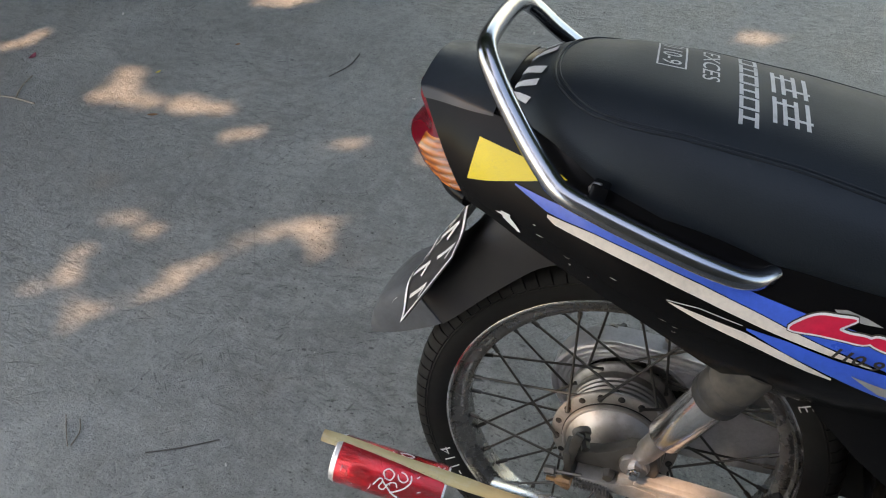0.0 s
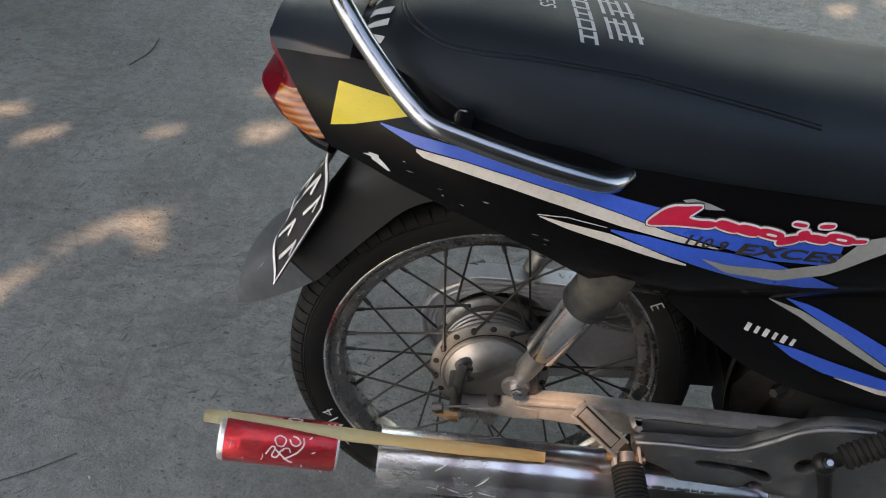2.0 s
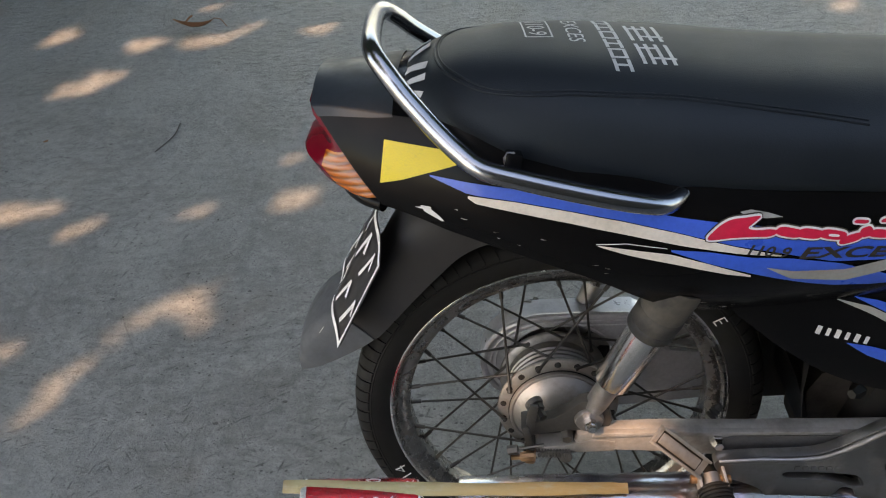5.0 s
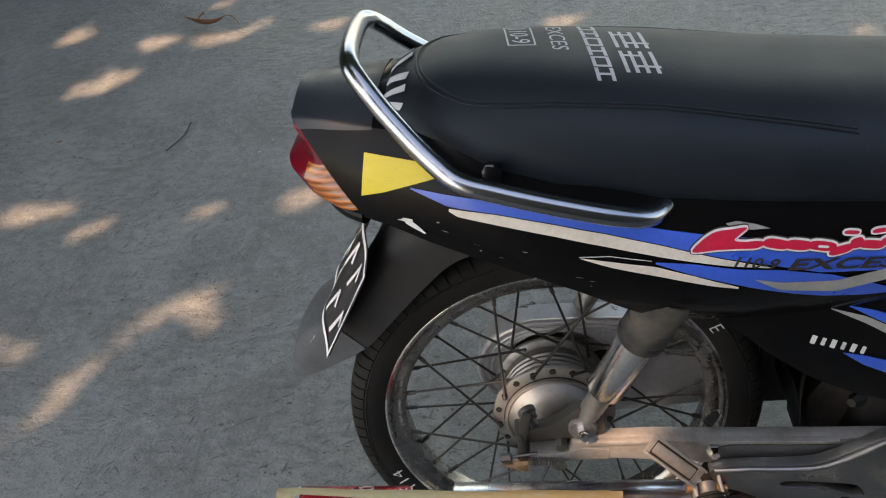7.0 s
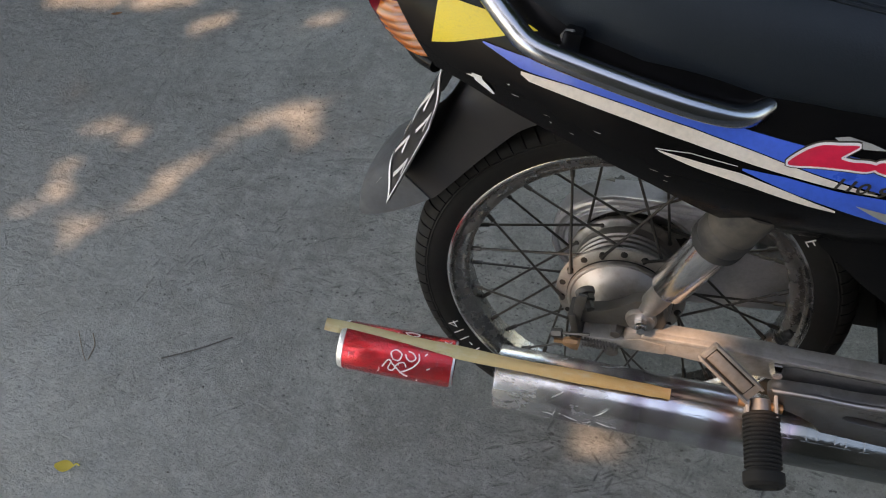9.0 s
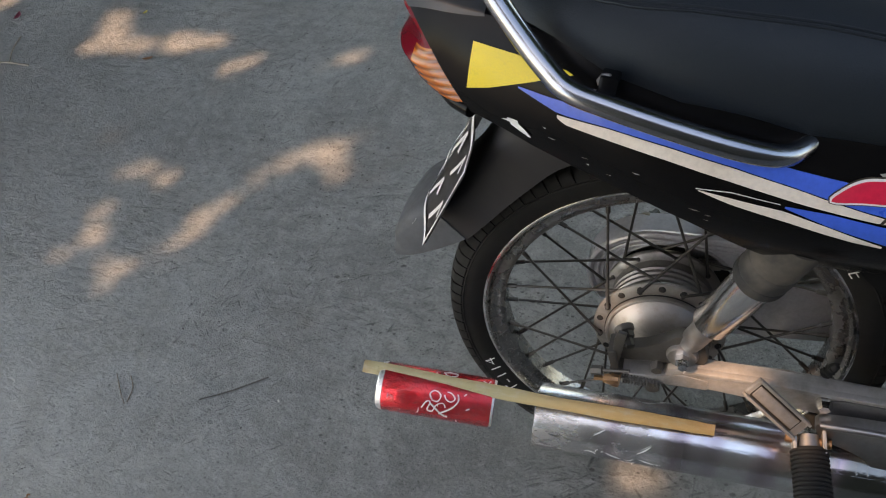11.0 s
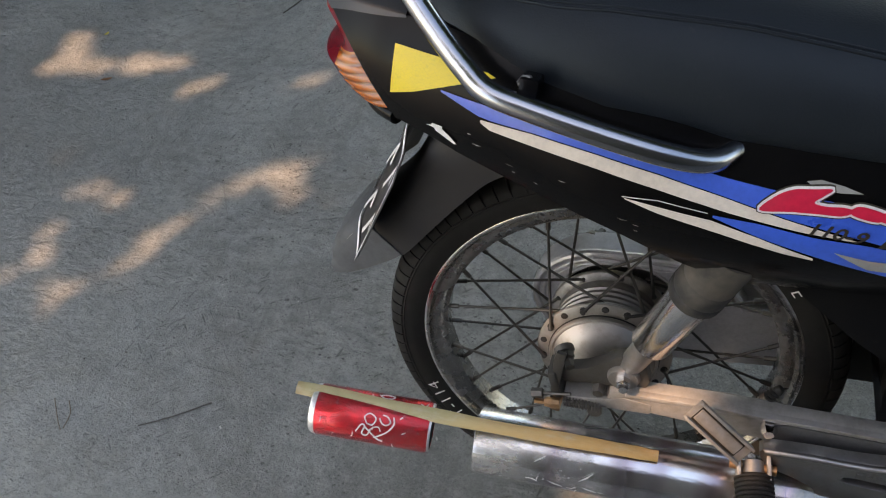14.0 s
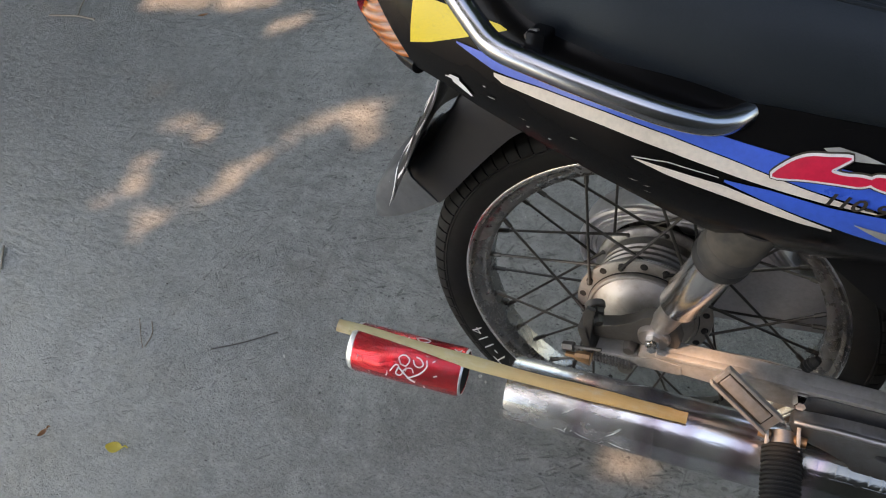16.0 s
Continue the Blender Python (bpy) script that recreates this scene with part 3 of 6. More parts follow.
def stripe(name, upper, lower, material, off=0.0012, label=""):
    """A band of film on the shell between two lines of (x, z) points."""
    x0, x1 = max(upper[0][0], lower[0][0]), min(upper[-1][0], lower[-1][0])
    bm = bmesh.new()
    cols = []
    for x in np.linspace(x0, x1, 40):
        a = np.interp(x, *zip(*upper))
        b = np.interp(x, *zip(*lower))
        cols.append([bm.verts.new(skin(x, b + (a - b) * s, off)) for s in (0, 0.34, 0.67, 1)])
    for c, d in zip(cols, cols[1:]):
        for k in range(3):
            bm.faces.new((c[k], d[k], d[k + 1], c[k + 1]))
    return fit(name, bm, material, body, label)


def cut_film(name, outline, material, off=0.0016, label="", parent=None, place=None):
    """A cut piece of film with a free outline of (x, z) points."""
    bm = bmesh.new()
    vs = [bm.verts.new((x, 0, z)) for x, z in outline]
    edges = [bm.edges.new((a, b)) for a, b in zip(vs, vs[1:] + vs[:1])]
    bmesh.ops.triangle_fill(bm, use_beauty=True, edges=edges)
    bmesh.ops.subdivide_edges(bm, edges=bm.edges, cuts=2, use_grid_fill=True)
    for v in bm.verts:
        v.co = (place or skin)(v.co.x, v.co.z, off)
    return fit(name, bm, material, parent or body, label)


stripe("blue_stripe", [(-0.140, 0.4335), (-0.11, 0.4295), (-0.05, 0.4225), (0.02, 0.412), (0.098, 0.395), (0.15, 0.386), (0.25, 0.372), (0.318, 0.362)],
       [(-0.140, 0.432), (-0.102, 0.4165), (-0.057, 0.412), (-0.005, 0.404), (0.047, 0.394), (0.1, 0.38), (0.153, 0.364), (0.20, 0.352), (0.25, 0.338), (0.318, 0.334)], M_BLUE)
stripe("cream_stripe", [(-0.103, 0.4155), (-0.057, 0.4115), (-0.005, 0.4035), (0.047, 0.3935), (0.1, 0.3795), (0.153, 0.3635), (0.20, 0.350)],
       [(-0.103, 0.4125), (-0.095, 0.4075), (-0.057, 0.401), (-0.004, 0.392), (0.048, 0.381), (0.101, 0.3675), (0.16, 0.355), (0.20, 0.349)], M_CREAM, 0.0018)
stripe("blue_stripe", [(0.092, 0.363), (0.127, 0.3595), (0.17, 0.350), (0.208, 0.346), (0.258, 0.335), (0.30, 0.318), (0.335, 0.300)],
       [(0.092, 0.361), (0.129, 0.346), (0.186, 0.325), (0.230, 0.310), (0.258, 0.302), (0.30, 0.297), (0.335, 0.298)], M_BLUE, 0.0014)
stripe("cream_stripe", [(0.022, 0.3695), (0.05, 0.3655), (0.092, 0.3585), (0.129, 0.346), (0.172, 0.3285)],
       [(0.022, 0.3685), (0.05, 0.359), (0.103, 0.345), (0.150, 0.331), (0.172, 0.326)], M_CREAM, 0.0022)
stripe("grey_stripe", [(0.186, 0.337), (0.213, 0.330), (0.264, 0.3265), (0.313, 0.338), (0.335, 0.366), (0.40, 0.38)],
       [(0.186, 0.3365), (0.213, 0.319), (0.269, 0.3095), (0.313, 0.322), (0.347, 0.345), (0.40, 0.374)], M_GREY, 0.002)
stripe("white_outline", [(0.020, 0.3712), (0.049, 0.3722), (0.088, 0.3655)], [(0.020, 0.3703), (0.049, 0.3714), (0.088, 0.3648)], M_WHITE, 0.0024)
cut_film("grey_flash", [(0.155, 0.397), (0.165, 0.3985), (0.182, 0.3945), (0.196, 0.3895), (0.18, 0.3895), (0.168, 0.391), (0.16, 0.3935)], M_GREY)
cut_film("arrow_sticker", [(-0.158, 0.3975), (-0.152, 0.3985), (-0.1515, 0.4005), (-0.141, 0.3995), (-0.1415, 0.3965), (-0.1345, 0.3905), (-0.1290, 0.3835), (-0.1315, 0.3830), (-0.139, 0.3875), (-0.149, 0.3935), (-0.1495, 0.3960)], M_WHITE)
cut_film("yellow_reflector_sticker", [(-0.184, 0.4635), (-0.150, 0.4600), (-0.118, 0.4565), (-0.097, 0.4535), (-0.090, 0.4505), (-0.100, 0.4475), (-0.110, 0.4450), (-0.150, 0.4325), (-0.168, 0.4265), (-0.192, 0.4205)], M_YELLOW, label="yellow reflective sticker")
# red script mark, drawn as plain wavy shapes with white and dark rims


def blob(cx, cz, a, b, turn, n=22):
    c, s_ = math.cos(radians(turn)), math.sin(radians(turn))
    out = []
    for t in np.arange(n) * 2 * math.pi / n:
        u, v = a * math.cos(t), b * math.sin(t) * (1 + 0.18 * math.cos(2 * t + 0.6))
        out.append((cx + c * u - s_ * v, cz + s_ * u + c * v))
    return out


def grown(loop, d):
    """An outline pushed outwards by d."""
    p = [Vector(q) for q in loop]
    area = sum(a.x * b.y - b.x * a.y for a, b in zip(p, p[1:] + p[:1]))
    out = []
    for k in range(len(p)):
        t = (p[(k + 1) % len(p)] - p[k - 1]).normalized()
        n = Vector((t.y, -t.x)) * (1 if area > 0 else -1)
        out.append(tuple(p[k] + n * d))
    return out


flash = smooth_loop([(0.125, 0.3735), (0.134, 0.3850), (0.146, 0.3915), (0.160, 0.3925), (0.174, 0.3930), (0.169, 0.3880), (0.163, 0.3825), (0.172, 0.3800), (0.184, 0.3800), (0.192, 0.3775), (0.184, 0.3730), (0.168, 0.3735), (0.148, 0.3740)], 4)
marks = [flash, blob(0.202, 0.3755, 0.0130, 0.0055, -10), blob(0.222, 0.3725, 0.0125, 0.0058, -6), blob(0.244, 0.3695, 0.0135, 0.0056, -8),
         blob(0.262, 0.3640, 0.0115, 0.0050, 18), blob(0.276, 0.3695, 0.0060, 0.0062, 30), blob(0.290, 0.3665, 0.0120, 0.0050, -4), blob(0.312, 0.3675, 0.0145, 0.0056, -6), blob(0.330, 0.3655, 0.0085, 0.0024, 4)]
dots = [blob(0.270, 0.3800, 0.0070, 0.0022, -4), blob(0.296, 0.3795, 0.0075, 0.0024, 6)]
for off, rim, mat_, name in ((0.0024, 0.0030, M_BROWN, "dark_mark_rim"), (0.0029, 0.0019, M_WHITE, "white_mark_rim"), (0.0034, 0.0, M_RED, "red_mark")):
    for loop in marks + (dots if rim < 0.0025 else []):
        cut_film(name, grown(loop, rim) if rim else loop, mat_, off)
for loop in (blob(0.245, 0.3690, 0.0055, 0.0016, -8), blob(0.313, 0.3670, 0.0055, 0.0015, -6)):
    cut_film("white_mark_rim", loop, M_WHITE, 0.0038)
pts, faces = letters("EXCES", 0.0125, 0.03)
fit("side_lettering", mapped(pts, faces, lambda u, v: skin(0.268 + u * 2.15 + 0.6 * v, 0.3485 + v - 0.16 * u, 0.0032)), M_BROWN, body)
pts, faces = letters("110-9", 0.0112, 0.022)
fit("side_lettering", mapped(pts, faces, lambda u, v: skin(0.186 + u * 1.25 + 0.45 * v, 0.3570 + v - 0.20 * u, 0.0034)), M_BROWN, body)
chip_rnd = random.Random(4)
for k in range(14):
    x = chip_rnd.uniform(-0.13, 0.19)
    z = np.interp(x, EDGE_X, EDGE) + chip_rnd.uniform(0.012, 0.045)
    w, h = chip_rnd.uniform(0.0008, 0.005), chip_rnd.uniform(0.0002, 0.0006)
    cut_film("paint_chip", [(x - w, z), (x, z + h - 0.2 * w), (x + w, z - 0.25 * w), (x, z - h - 0.2 * w)], M_WHITE if k % 3 == 0 else M_GREY, 0.001)

# -- tail lamp: red across, amber at both ends
def lamp_domes():
    zb, zs = 0.400, 0.487
    ring = [(side_y(slant(-0.205, z), z), z) for z in np.linspace(zb, zs - 0.008, 80)]
    ys = ring[-1][0]
    ring += [(ys * 0.72, zs), (ys * 0.36, zs + 0.001), (0, zs + 0.002)]
    ring = ring + [(-y, z) for y, z in ring[-2::-1]]
    ring += [(ring[0][0] * s, zb - 0.002) for s in (-0.66, -0.33, 0, 0.33, 0.66)]
    pieces = {"red": bmesh.new(), "right": bmesh.new(), "left": bmesh.new()}
    rows = []
    shares = [1.0, 0.997, *np.cos(np.linspace(0.10, 1.47, 44))]
    for s in shares:
        row = []
        for y, z in ring:
            yy, zz = y * s * 0.985, 0.436 + (z - 0.436) * (s if s < 0.999 else 1)
            swell = (0.05 + 0.95 * np.clip((0.458 - zz) / 0.030, 0.0, 1.0)) * np.interp(zz, [0.395, 0.41, 0.46], [0.85, 1.0, 1.0])
            d = (0.064 * math.sqrt(1 - s * s)) * swell + (np.interp(zz, [0.455, 0.475], [0.003, 0.0048]) if s < 1 else -0.004)
            row.append((slant(-0.205, zz) - d, yy, zz))
        rows.append(row)
    n = len(ring)
    made = {key: {} for key in pieces}
    for i, (r, t) in enumerate(zip(rows, rows[1:])):
        for k in range(n):
            quad = ((i, k), (i, (k + 1) % n), (i + 1, (k + 1) % n), (i + 1, k))
            c = sum((Vector(rows[a][b]) for a, b in quad), Vector()) / 4
            amber = shares[i] > 0.845 and abs(c.y) > 0.046 and c.z < 0.4475 - 0.20 * (0.09 - abs(c.y))
            key = "red" if not amber else "right" if c.y < 0 else "left"
            bmk, seen = pieces[key], made[key]
            vs = []
            for ab in quad:
                if ab not in seen:
                    seen[ab] = bmk.verts.new(rows[ab[0]][ab[1]])
                vs.append(seen[ab])
            bmk.faces.new(vs)
    bmk = pieces["red"]
    end = [made["red"].get((len(rows) - 1, k)) for k in range(n)]
    if all(end):
        bmk.faces.new(end)
    return pieces


domes = lamp_domes()
lamp = fit("tail_lamp", domes["red"], M_REDLENS, label="red plastic tail lamp lens", smooth=85)
fit("indicator_lens", domes["right"], M_AMBER, lamp, "amber ribbed indicator lens", 85)
fit("indicator_lens", domes["left"], M_AMBER, lamp, "amber ribbed indicator lens", 85)
# black lip under the lamp
fit("lamp_lip", tube([(-0.192, -0.096, 0.391), (-0.216, -0.080, 0.392), (-0.236, -0.050, 0.393), (-0.244, 0, 0.393), (-0.236, 0.050, 0.393), (-0.216, 0.080, 0.392), (-0.192, 0.096, 0.391)], 0.0085, 12), M_BODY, lamp)
# panel over the end of the tail, the sky's sheen put in its colour
bm = bmesh.new()
rows = []
for x in np.linspace(-0.2056, -0.156, 10):
    zs, zt = smooth_table(x, SHO_X, SHO_Z), smooth_table(x, SHO_X, TOP_Z)
    half = [(side_y(slant(x, z), z), z) for z in np.linspace(0.477 + 0.10 * (x + 0.2045), zs, 5)]
    ys = half[-1][0]
    half += [(ys * (1 - k), zs + (zt - zs) * math.sin(k * math.pi / 2)) for k in (0.06, 0.12, 0.3, 0.55, 0.8)]
    ring = half + [(0, zt)] + [(-y, z) for y, z in half[::-1]]
    rows.append([bm.verts.new((slant(x, z) - 0.0006, y * 1.010, z + 0.0008)) for y, z in ring])
for r, t in zip(rows, rows[1:]):
    for k in range(len(r) - 1):
        bm.faces.new((r[k], r[k + 1], t[k + 1], t[k]))
fit("tail_panel", bm, M_PANEL, body, "grey-black tail panel, sky sheen put in its colour", 80)

# -- seat
SX = [-0.178, -0.172, -0.16, -0.14, -0.11, -0.06, 0.0, 0.1, 0.2, 0.3, 0.4, 0.5, 0.62, 0.74]
S_HALF = [0.03, 0.056, 0.074, 0.089, 0.100, 0.114, 0.124, 0.131, 0.131, 0.128, 0.122, 0.114, 0.10, 0.085]
S_TOP = [0.474, 0.489, 0.502, 0.513, 0.521, 0.524, 0.521, 0.510, 0.496, 0.486, 0.480, 0.478, 0.484, 0.50]
S_BASE = [0.462, 0.460, 0.456, 0.450, 0.446, 0.438, 0.430, 0.420, 0.412, 0.405, 0.398, 0.392, 0.39, 0.39]


def seat_point(x, a):
    """a runs from 0 at the right hem over the crown (pi/2) to pi at the left."""
    hw, zt, zb = (np.interp(x, SX, col) for col in (S_HALF, S_TOP, S_BASE))
    c, s = math.cos(a), math.sin(a)
    y = -hw * math.copysign(abs(c) ** (2 / 2.9), c)
    return Vector((x, y, zb + (zt - zb) * abs(s) ** (2 / 2.4)))


def seat_top(x, y):
    hw, zt, zb = (np.interp(x, SX, col) for col in (S_HALF, S_TOP, S_BASE))
    return zb + (zt - zb) * max(0.0, 1 - min(1.0, abs(y) / hw) ** 2.9) ** (1 / 2.4)


bm = bmesh.new()
rows = []
for x in np.r_[np.linspace(-0.178, -0.10, 14), np.arange(-0.08, 0.75, 0.02)]:
    row = [bm.verts.new(seat_point(x, a)) for a in np.linspace(0, math.pi, 33)]
    row += [bm.verts.new((x, y * np.interp(x, SX, S_HALF), np.interp(x, SX, S_BASE) - 0.012)) for y in (0.9, 0, -0.9)]
    rows.append(row)
for r, s in zip(rows, rows[1:]):
    for k in range(len(r)):
        bm.faces.new((r[k], r[(k + 1) % len(r)], s[(k + 1) % len(r)], s[k]))
bm.faces.new(rows[0])
bm.faces.new(rows[-1])
seat = fit("seat", bm, M_SEAT, label="long black grained vinyl dual seat", smooth=60)


def on_seat(x, y, off=0.0):
    z = seat_top(x, y)
    e = 0.002
    n = Vector((seat_top(x - e, y) - seat_top(x + e, y), seat_top(x, y - e) - seat_top(x, y + e), 2 * e)).normalized()
    return Vector((x, y, z)) + n * off


seam = [(0.27, -0.106), (0.2, -0.100), (0.1, -0.094), (0.0, -0.092), (-0.06, -0.088), (-0.10, -0.073), (-0.125, -0.045), (-0.135, 0.0), (-0.128, 0.045), (-0.10, 0.073), (-0.06, 0.088), (0.0, 0.092), (0.1, 0.094), (0.2, 0.100), (0.27, 0.106)]
for shift, r in ((0.0, 0.0015), (0.0034, 0.0010)):
    line = [(x + shift * (abs(y) < 0.075), y - math.copysign(shift, y) * (abs(y) > 0.02)) for x, y in seam]
    flat = curve_points([(x, y, 0) for x, y in line], 6)
    fit("seam_piping", tube([on_seat(p.x, p.y, 0.0002) for p in flat], r, 8, 1), M_SEAT, seat)


def print_on_seat(name, pts, faces, cx, cy, label="", skew=-0.10):
    """Marks read from the left side to the right, their heads towards the front."""
    fit(name, mapped(pts, faces, lambda u, v: on_seat(cx + v + skew * (cy - u - cy), cy - u, 0.0003)), M_PRINT, seat, label)


pts, faces = letters("110-9", 0.019)
print_on_seat("seat_lettering", pts * np.array([0.80, 1]), faces, -0.030, 0.031)
pts, faces = strokes([[(-0.028, -0.0135), (0.028, -0.0135), (0.028, 0.0135), (-0.028, 0.0135), (-0.028, -0.0135)]], 0.0018)
print_on_seat("lettering_frame", pts, faces, -0.030, 0.031)
pts, faces = letters("EXCES", 0.0165)
print_on_seat("seat_lettering", pts * np.array([1.02, 1]), faces, 0.008, 0.025)
# maker's names as plain blocks
for k in range(6):
    u = -0.056 + 0.0225 * k
    w = 0.0085
    marks = [[(u - w, -0.007), (u + w, -0.007)], [(u - w, 0.007), (u + w, 0.007)], [(u, -0.007), (u, 0.007)]] if k % 2 else [[(u - w, -0.007), (u + w, -0.007), (u + w, 0.007), (u - w, 0.007), (u - w, -0.007)]]
    pts, faces = strokes(marks, 0.0036)
    print_on_seat("seat_mark", pts, faces, 0.045, 0.003)
for k in range(2):
    u = -0.026 + 0.052 * k
    marks = [[(u - 0.020, h), (u + 0.020, h)] for h in (-0.014, -0.005, 0.005, 0.015)] + [[(u - 0.012, -0.014), (u - 0.012, 0.005)], [(u + 0.010, -0.005), (u + 0.010, 0.017)]]
    pts, faces = strokes(marks, 0.0038)
    print_on_seat("seat_mark", pts, faces, 0.082, -0.002)
for k in range(6):
    u = -0.075 + 0.030 * k
    pts, faces = strokes([[(u - 0.004, -0.013), (u + 0.004, 0.013)]] if k % 2 else [[(u, -0.013), (u, 0.013)]], 0.0135)
    bm = mapped(pts, faces, lambda p, q: seat_point(-0.1520 + 0.62 * q - 0.6 * p * p, math.pi / 2 - p * 9.5) + Vector((-0.0012, 0, 0.0012)))
    fit("seat_mark", bm, M_PRINT, seat)

# -- chrome grab rail round the back of the seat
half = [(0.106, -0.095, 0.424), (0.104, -0.122, 0.412), (0.086, -0.146, 0.4115), (0.055, -0.158, 0.4215), (0.0, -0.1555, 0.434), (-0.055, -0.150, 0.4475), (-0.088, -0.145, 0.457), (-0.108, -0.134, 0.469), (-0.130, -0.120, 0.487), (-0.155, -0.104, 0.512), (-0.172, -0.092, 0.532), (-0.184, -0.078, 0.545), (-0.190, -0.055, 0.548)]
line = half + [(-0.196, 0.0, 0.5435), (-0.199, 0.055, 0.537)] + [(x - 0.010, -y, z - 0.012 * (x < -0.1)) for x, y, z in half[-2::-1]]
rail = fit("grab_rail", tube(line, 0.0098, 18, 6), M_CHROME, label="bent chrome grab rail")
for s in (-1, 1):
    fit("rail_bracket", box((0.016, 0.034, 0.020), (-0.058, s * 0.126, 0.452), (s * 20, 8, 0), 0.003), M_BODY, rail)
    fit("rail_bolt", turned([(0, 0), (0.0072, 0), (0.0072, 0.8), (0.005, 1), (0, 1)], (-0.060, s * 0.130, 0.454), (-0.060, s * 0.136, 0.464), 6), M_ALLOY, rail)

# -- wheel
def tyre_bm():
    prof = [(0.222, -0.021), (0.231, -0.0265), (0.243, -0.0315), (0.256, -0.0330), (0.2645, -0.0308), (0.2705, -0.0252), (0.2755, -0.017), (0.2780, -0.008)]
    prof = prof + [(0.2790, 0)] + [(r, -y) for r, y in prof[::-1]]
    base = lathe(prof, 120)
    lugs = bmesh.new()
    count = 92
    for k in range(count):
        for side in (-1, 1):
            a0 = (k + (0.5 if side > 0 else 0)) * 2 * math.pi / count
            wide = 2 * math.pi / count * (0.88 if k % 2 else 0.83)
            quad = []
            for (ra, ya), lag in zip(((0.2600, 0.0336), (0.2668, 0.0318), (0.2730, 0.0276), (0.2782, 0.0178), (0.2800, 0.0075)), (0, 0.002, 0.006, 0.016, 0.030)):
                quad.append([(r * math.cos(a), side * y, r * math.sin(a)) for a in (a0 + lag, a0 + lag + wide) for r, y in ((ra - 0.006, ya - 0.004), (ra, ya))])
            vs = [[lugs.verts.new(p) for p in q] for q in quad]
            for p, q in zip(vs, vs[1:]):
                lugs.faces.new((p[1], p[3], q[3], q[1]))
                lugs.faces.new((p[0], p[1], q[1], q[0]))
                lugs.faces.new((p[2], q[2], q[3], p[3]))
            lugs.faces.new((vs[0][0], vs[0][2], vs[0][3], vs[0][1]))
            lugs.faces.new((vs[-1][0], vs[-1][1], vs[-1][3], vs[-1][2]))
    rings = [lathe([(0.2565 + 0.0014 * math.sin(b), s * 0.0328 + 0.0012 * math.cos(b)) for b in np.arange(6) * math.pi / 3], 96, True) for s in (-1, 1)]
    return joined(base, lugs, *rings)


rim_prof = [(0.2025, 0.000), (0.2035, -0.0120), (0.2085, -0.0170), (0.2170, -0.0195), (0.2265, -0.0200), (0.2295, -0.0225), (0.2285, -0.0255), (0.2245, -0.0255), (0.2230, -0.0225), (0.216, -0.0205)]
full = rim_prof[1:-1] + [(0.2200, -0.0195)] + [(0.2200, 0.0195)] + [(r, -y) for r, y in rim_prof[-2:0:-1]]
wheel = fit("rear_wheel", lathe(full, 120, True), M_RIM, label="chromed steel spoked rear wheel rim with rust specks")
wheel.matrix_basis = pose(-0.0075, 0, AXLE_UP - 0.0022, 0, 0, 2.7) @ pose(0, 0, 0, -4.8, 0, 0)
# thin ring in brighter chrome along the rim's edge
fit("rim_lip", lathe([(0.2290 + 0.0020 * math.cos(b), -0.0250 + 0.0016 * math.sin(b)) for b in np.arange(8) * math.pi / 4], 120, True), M_SHOCK, wheel, "bright chrome rim edge")
fit("tyre", tyre_bm(), M_TYRE, wheel, "worn black treaded rubber tyre")
drum = [(0.0, 0.058), (0.045, 0.058), (0.0635, 0.056), (0.0750, 0.0525), (0.0765, 0.0505), (0.0765, 0.0465), (0.0750, 0.0445), (0.0660, 0.0420), (0.0640, 0.036)]
for k in range(5):
    drum += [(0.0640, 0.034 - 0.009 * k), (0.0665, 0.032 - 0.009 * k), (0.0665, 0.0285 - 0.009 * k), (0.0640, 0.0265 - 0.009 * k)]
drum += [(0.0640, -0.0125), (0.0660, -0.0140), (0.0, -0.0140)]
fit("hub", lathe(drum, 72), M_DRUM, wheel, "dusty cast aluminium hub drum")
fit("hub_flange", lathe([(0.058, -0.0135), (0.0800, -0.0150), (0.0825, -0.0165), (0.0830, -0.0185), (0.0820, -0.0205), (0.0795, -0.0215), (0.0690, -0.0235), (0.0620, -0.0240)], 72), M_HUB, wheel, "drilled cast hub flange")
# black ring for the shade in the gap round the panel
fit("panel_gap", lathe([(0.0670, -0.0233), (0.0682, -0.0242), (0.0682, -0.0252), (0.0650, -0.0258)], 64), M_HOLE, wheel)
dome = [(0.0668, -0.0225), (0.0672, -0.0285), (0.0660, -0.0305), (0.0638, -0.0312), (0.0620, -0.0300), (0.0600, -0.0325), (0.0560, -0.0370), (0.0500, -0.0418), (0.0420, -0.0462), (0.0330, -0.0500), (0.0260, -0.0522), (0.0215, -0.0530), (0.0195, -0.0560), (0.0175, -0.0620), (0.0120, -0.0640), (0, -0.0640)]
fit("brake_panel", lathe(dome, 64), M_HUB, wheel, "domed dull aluminium brake panel")
# holes drawn as black discs, their shade put in the colour
hole = lathe([(0.0, -0.0006), (0.0030, -0.0008), (0.0046, 0.0), (0.0046, 0.0030)], 12)
for k in range(18):
    a = (k * 20 + 10) * math.pi / 180
    h = hole.copy()
    bmesh.ops.translate(h, vec=(0.0752 * math.cos(a), -0.0226, 0.0752 * math.sin(a)), verts=h.verts)
    fit("spoke_hole", h, M_HOLE, wheel)
hole.free()
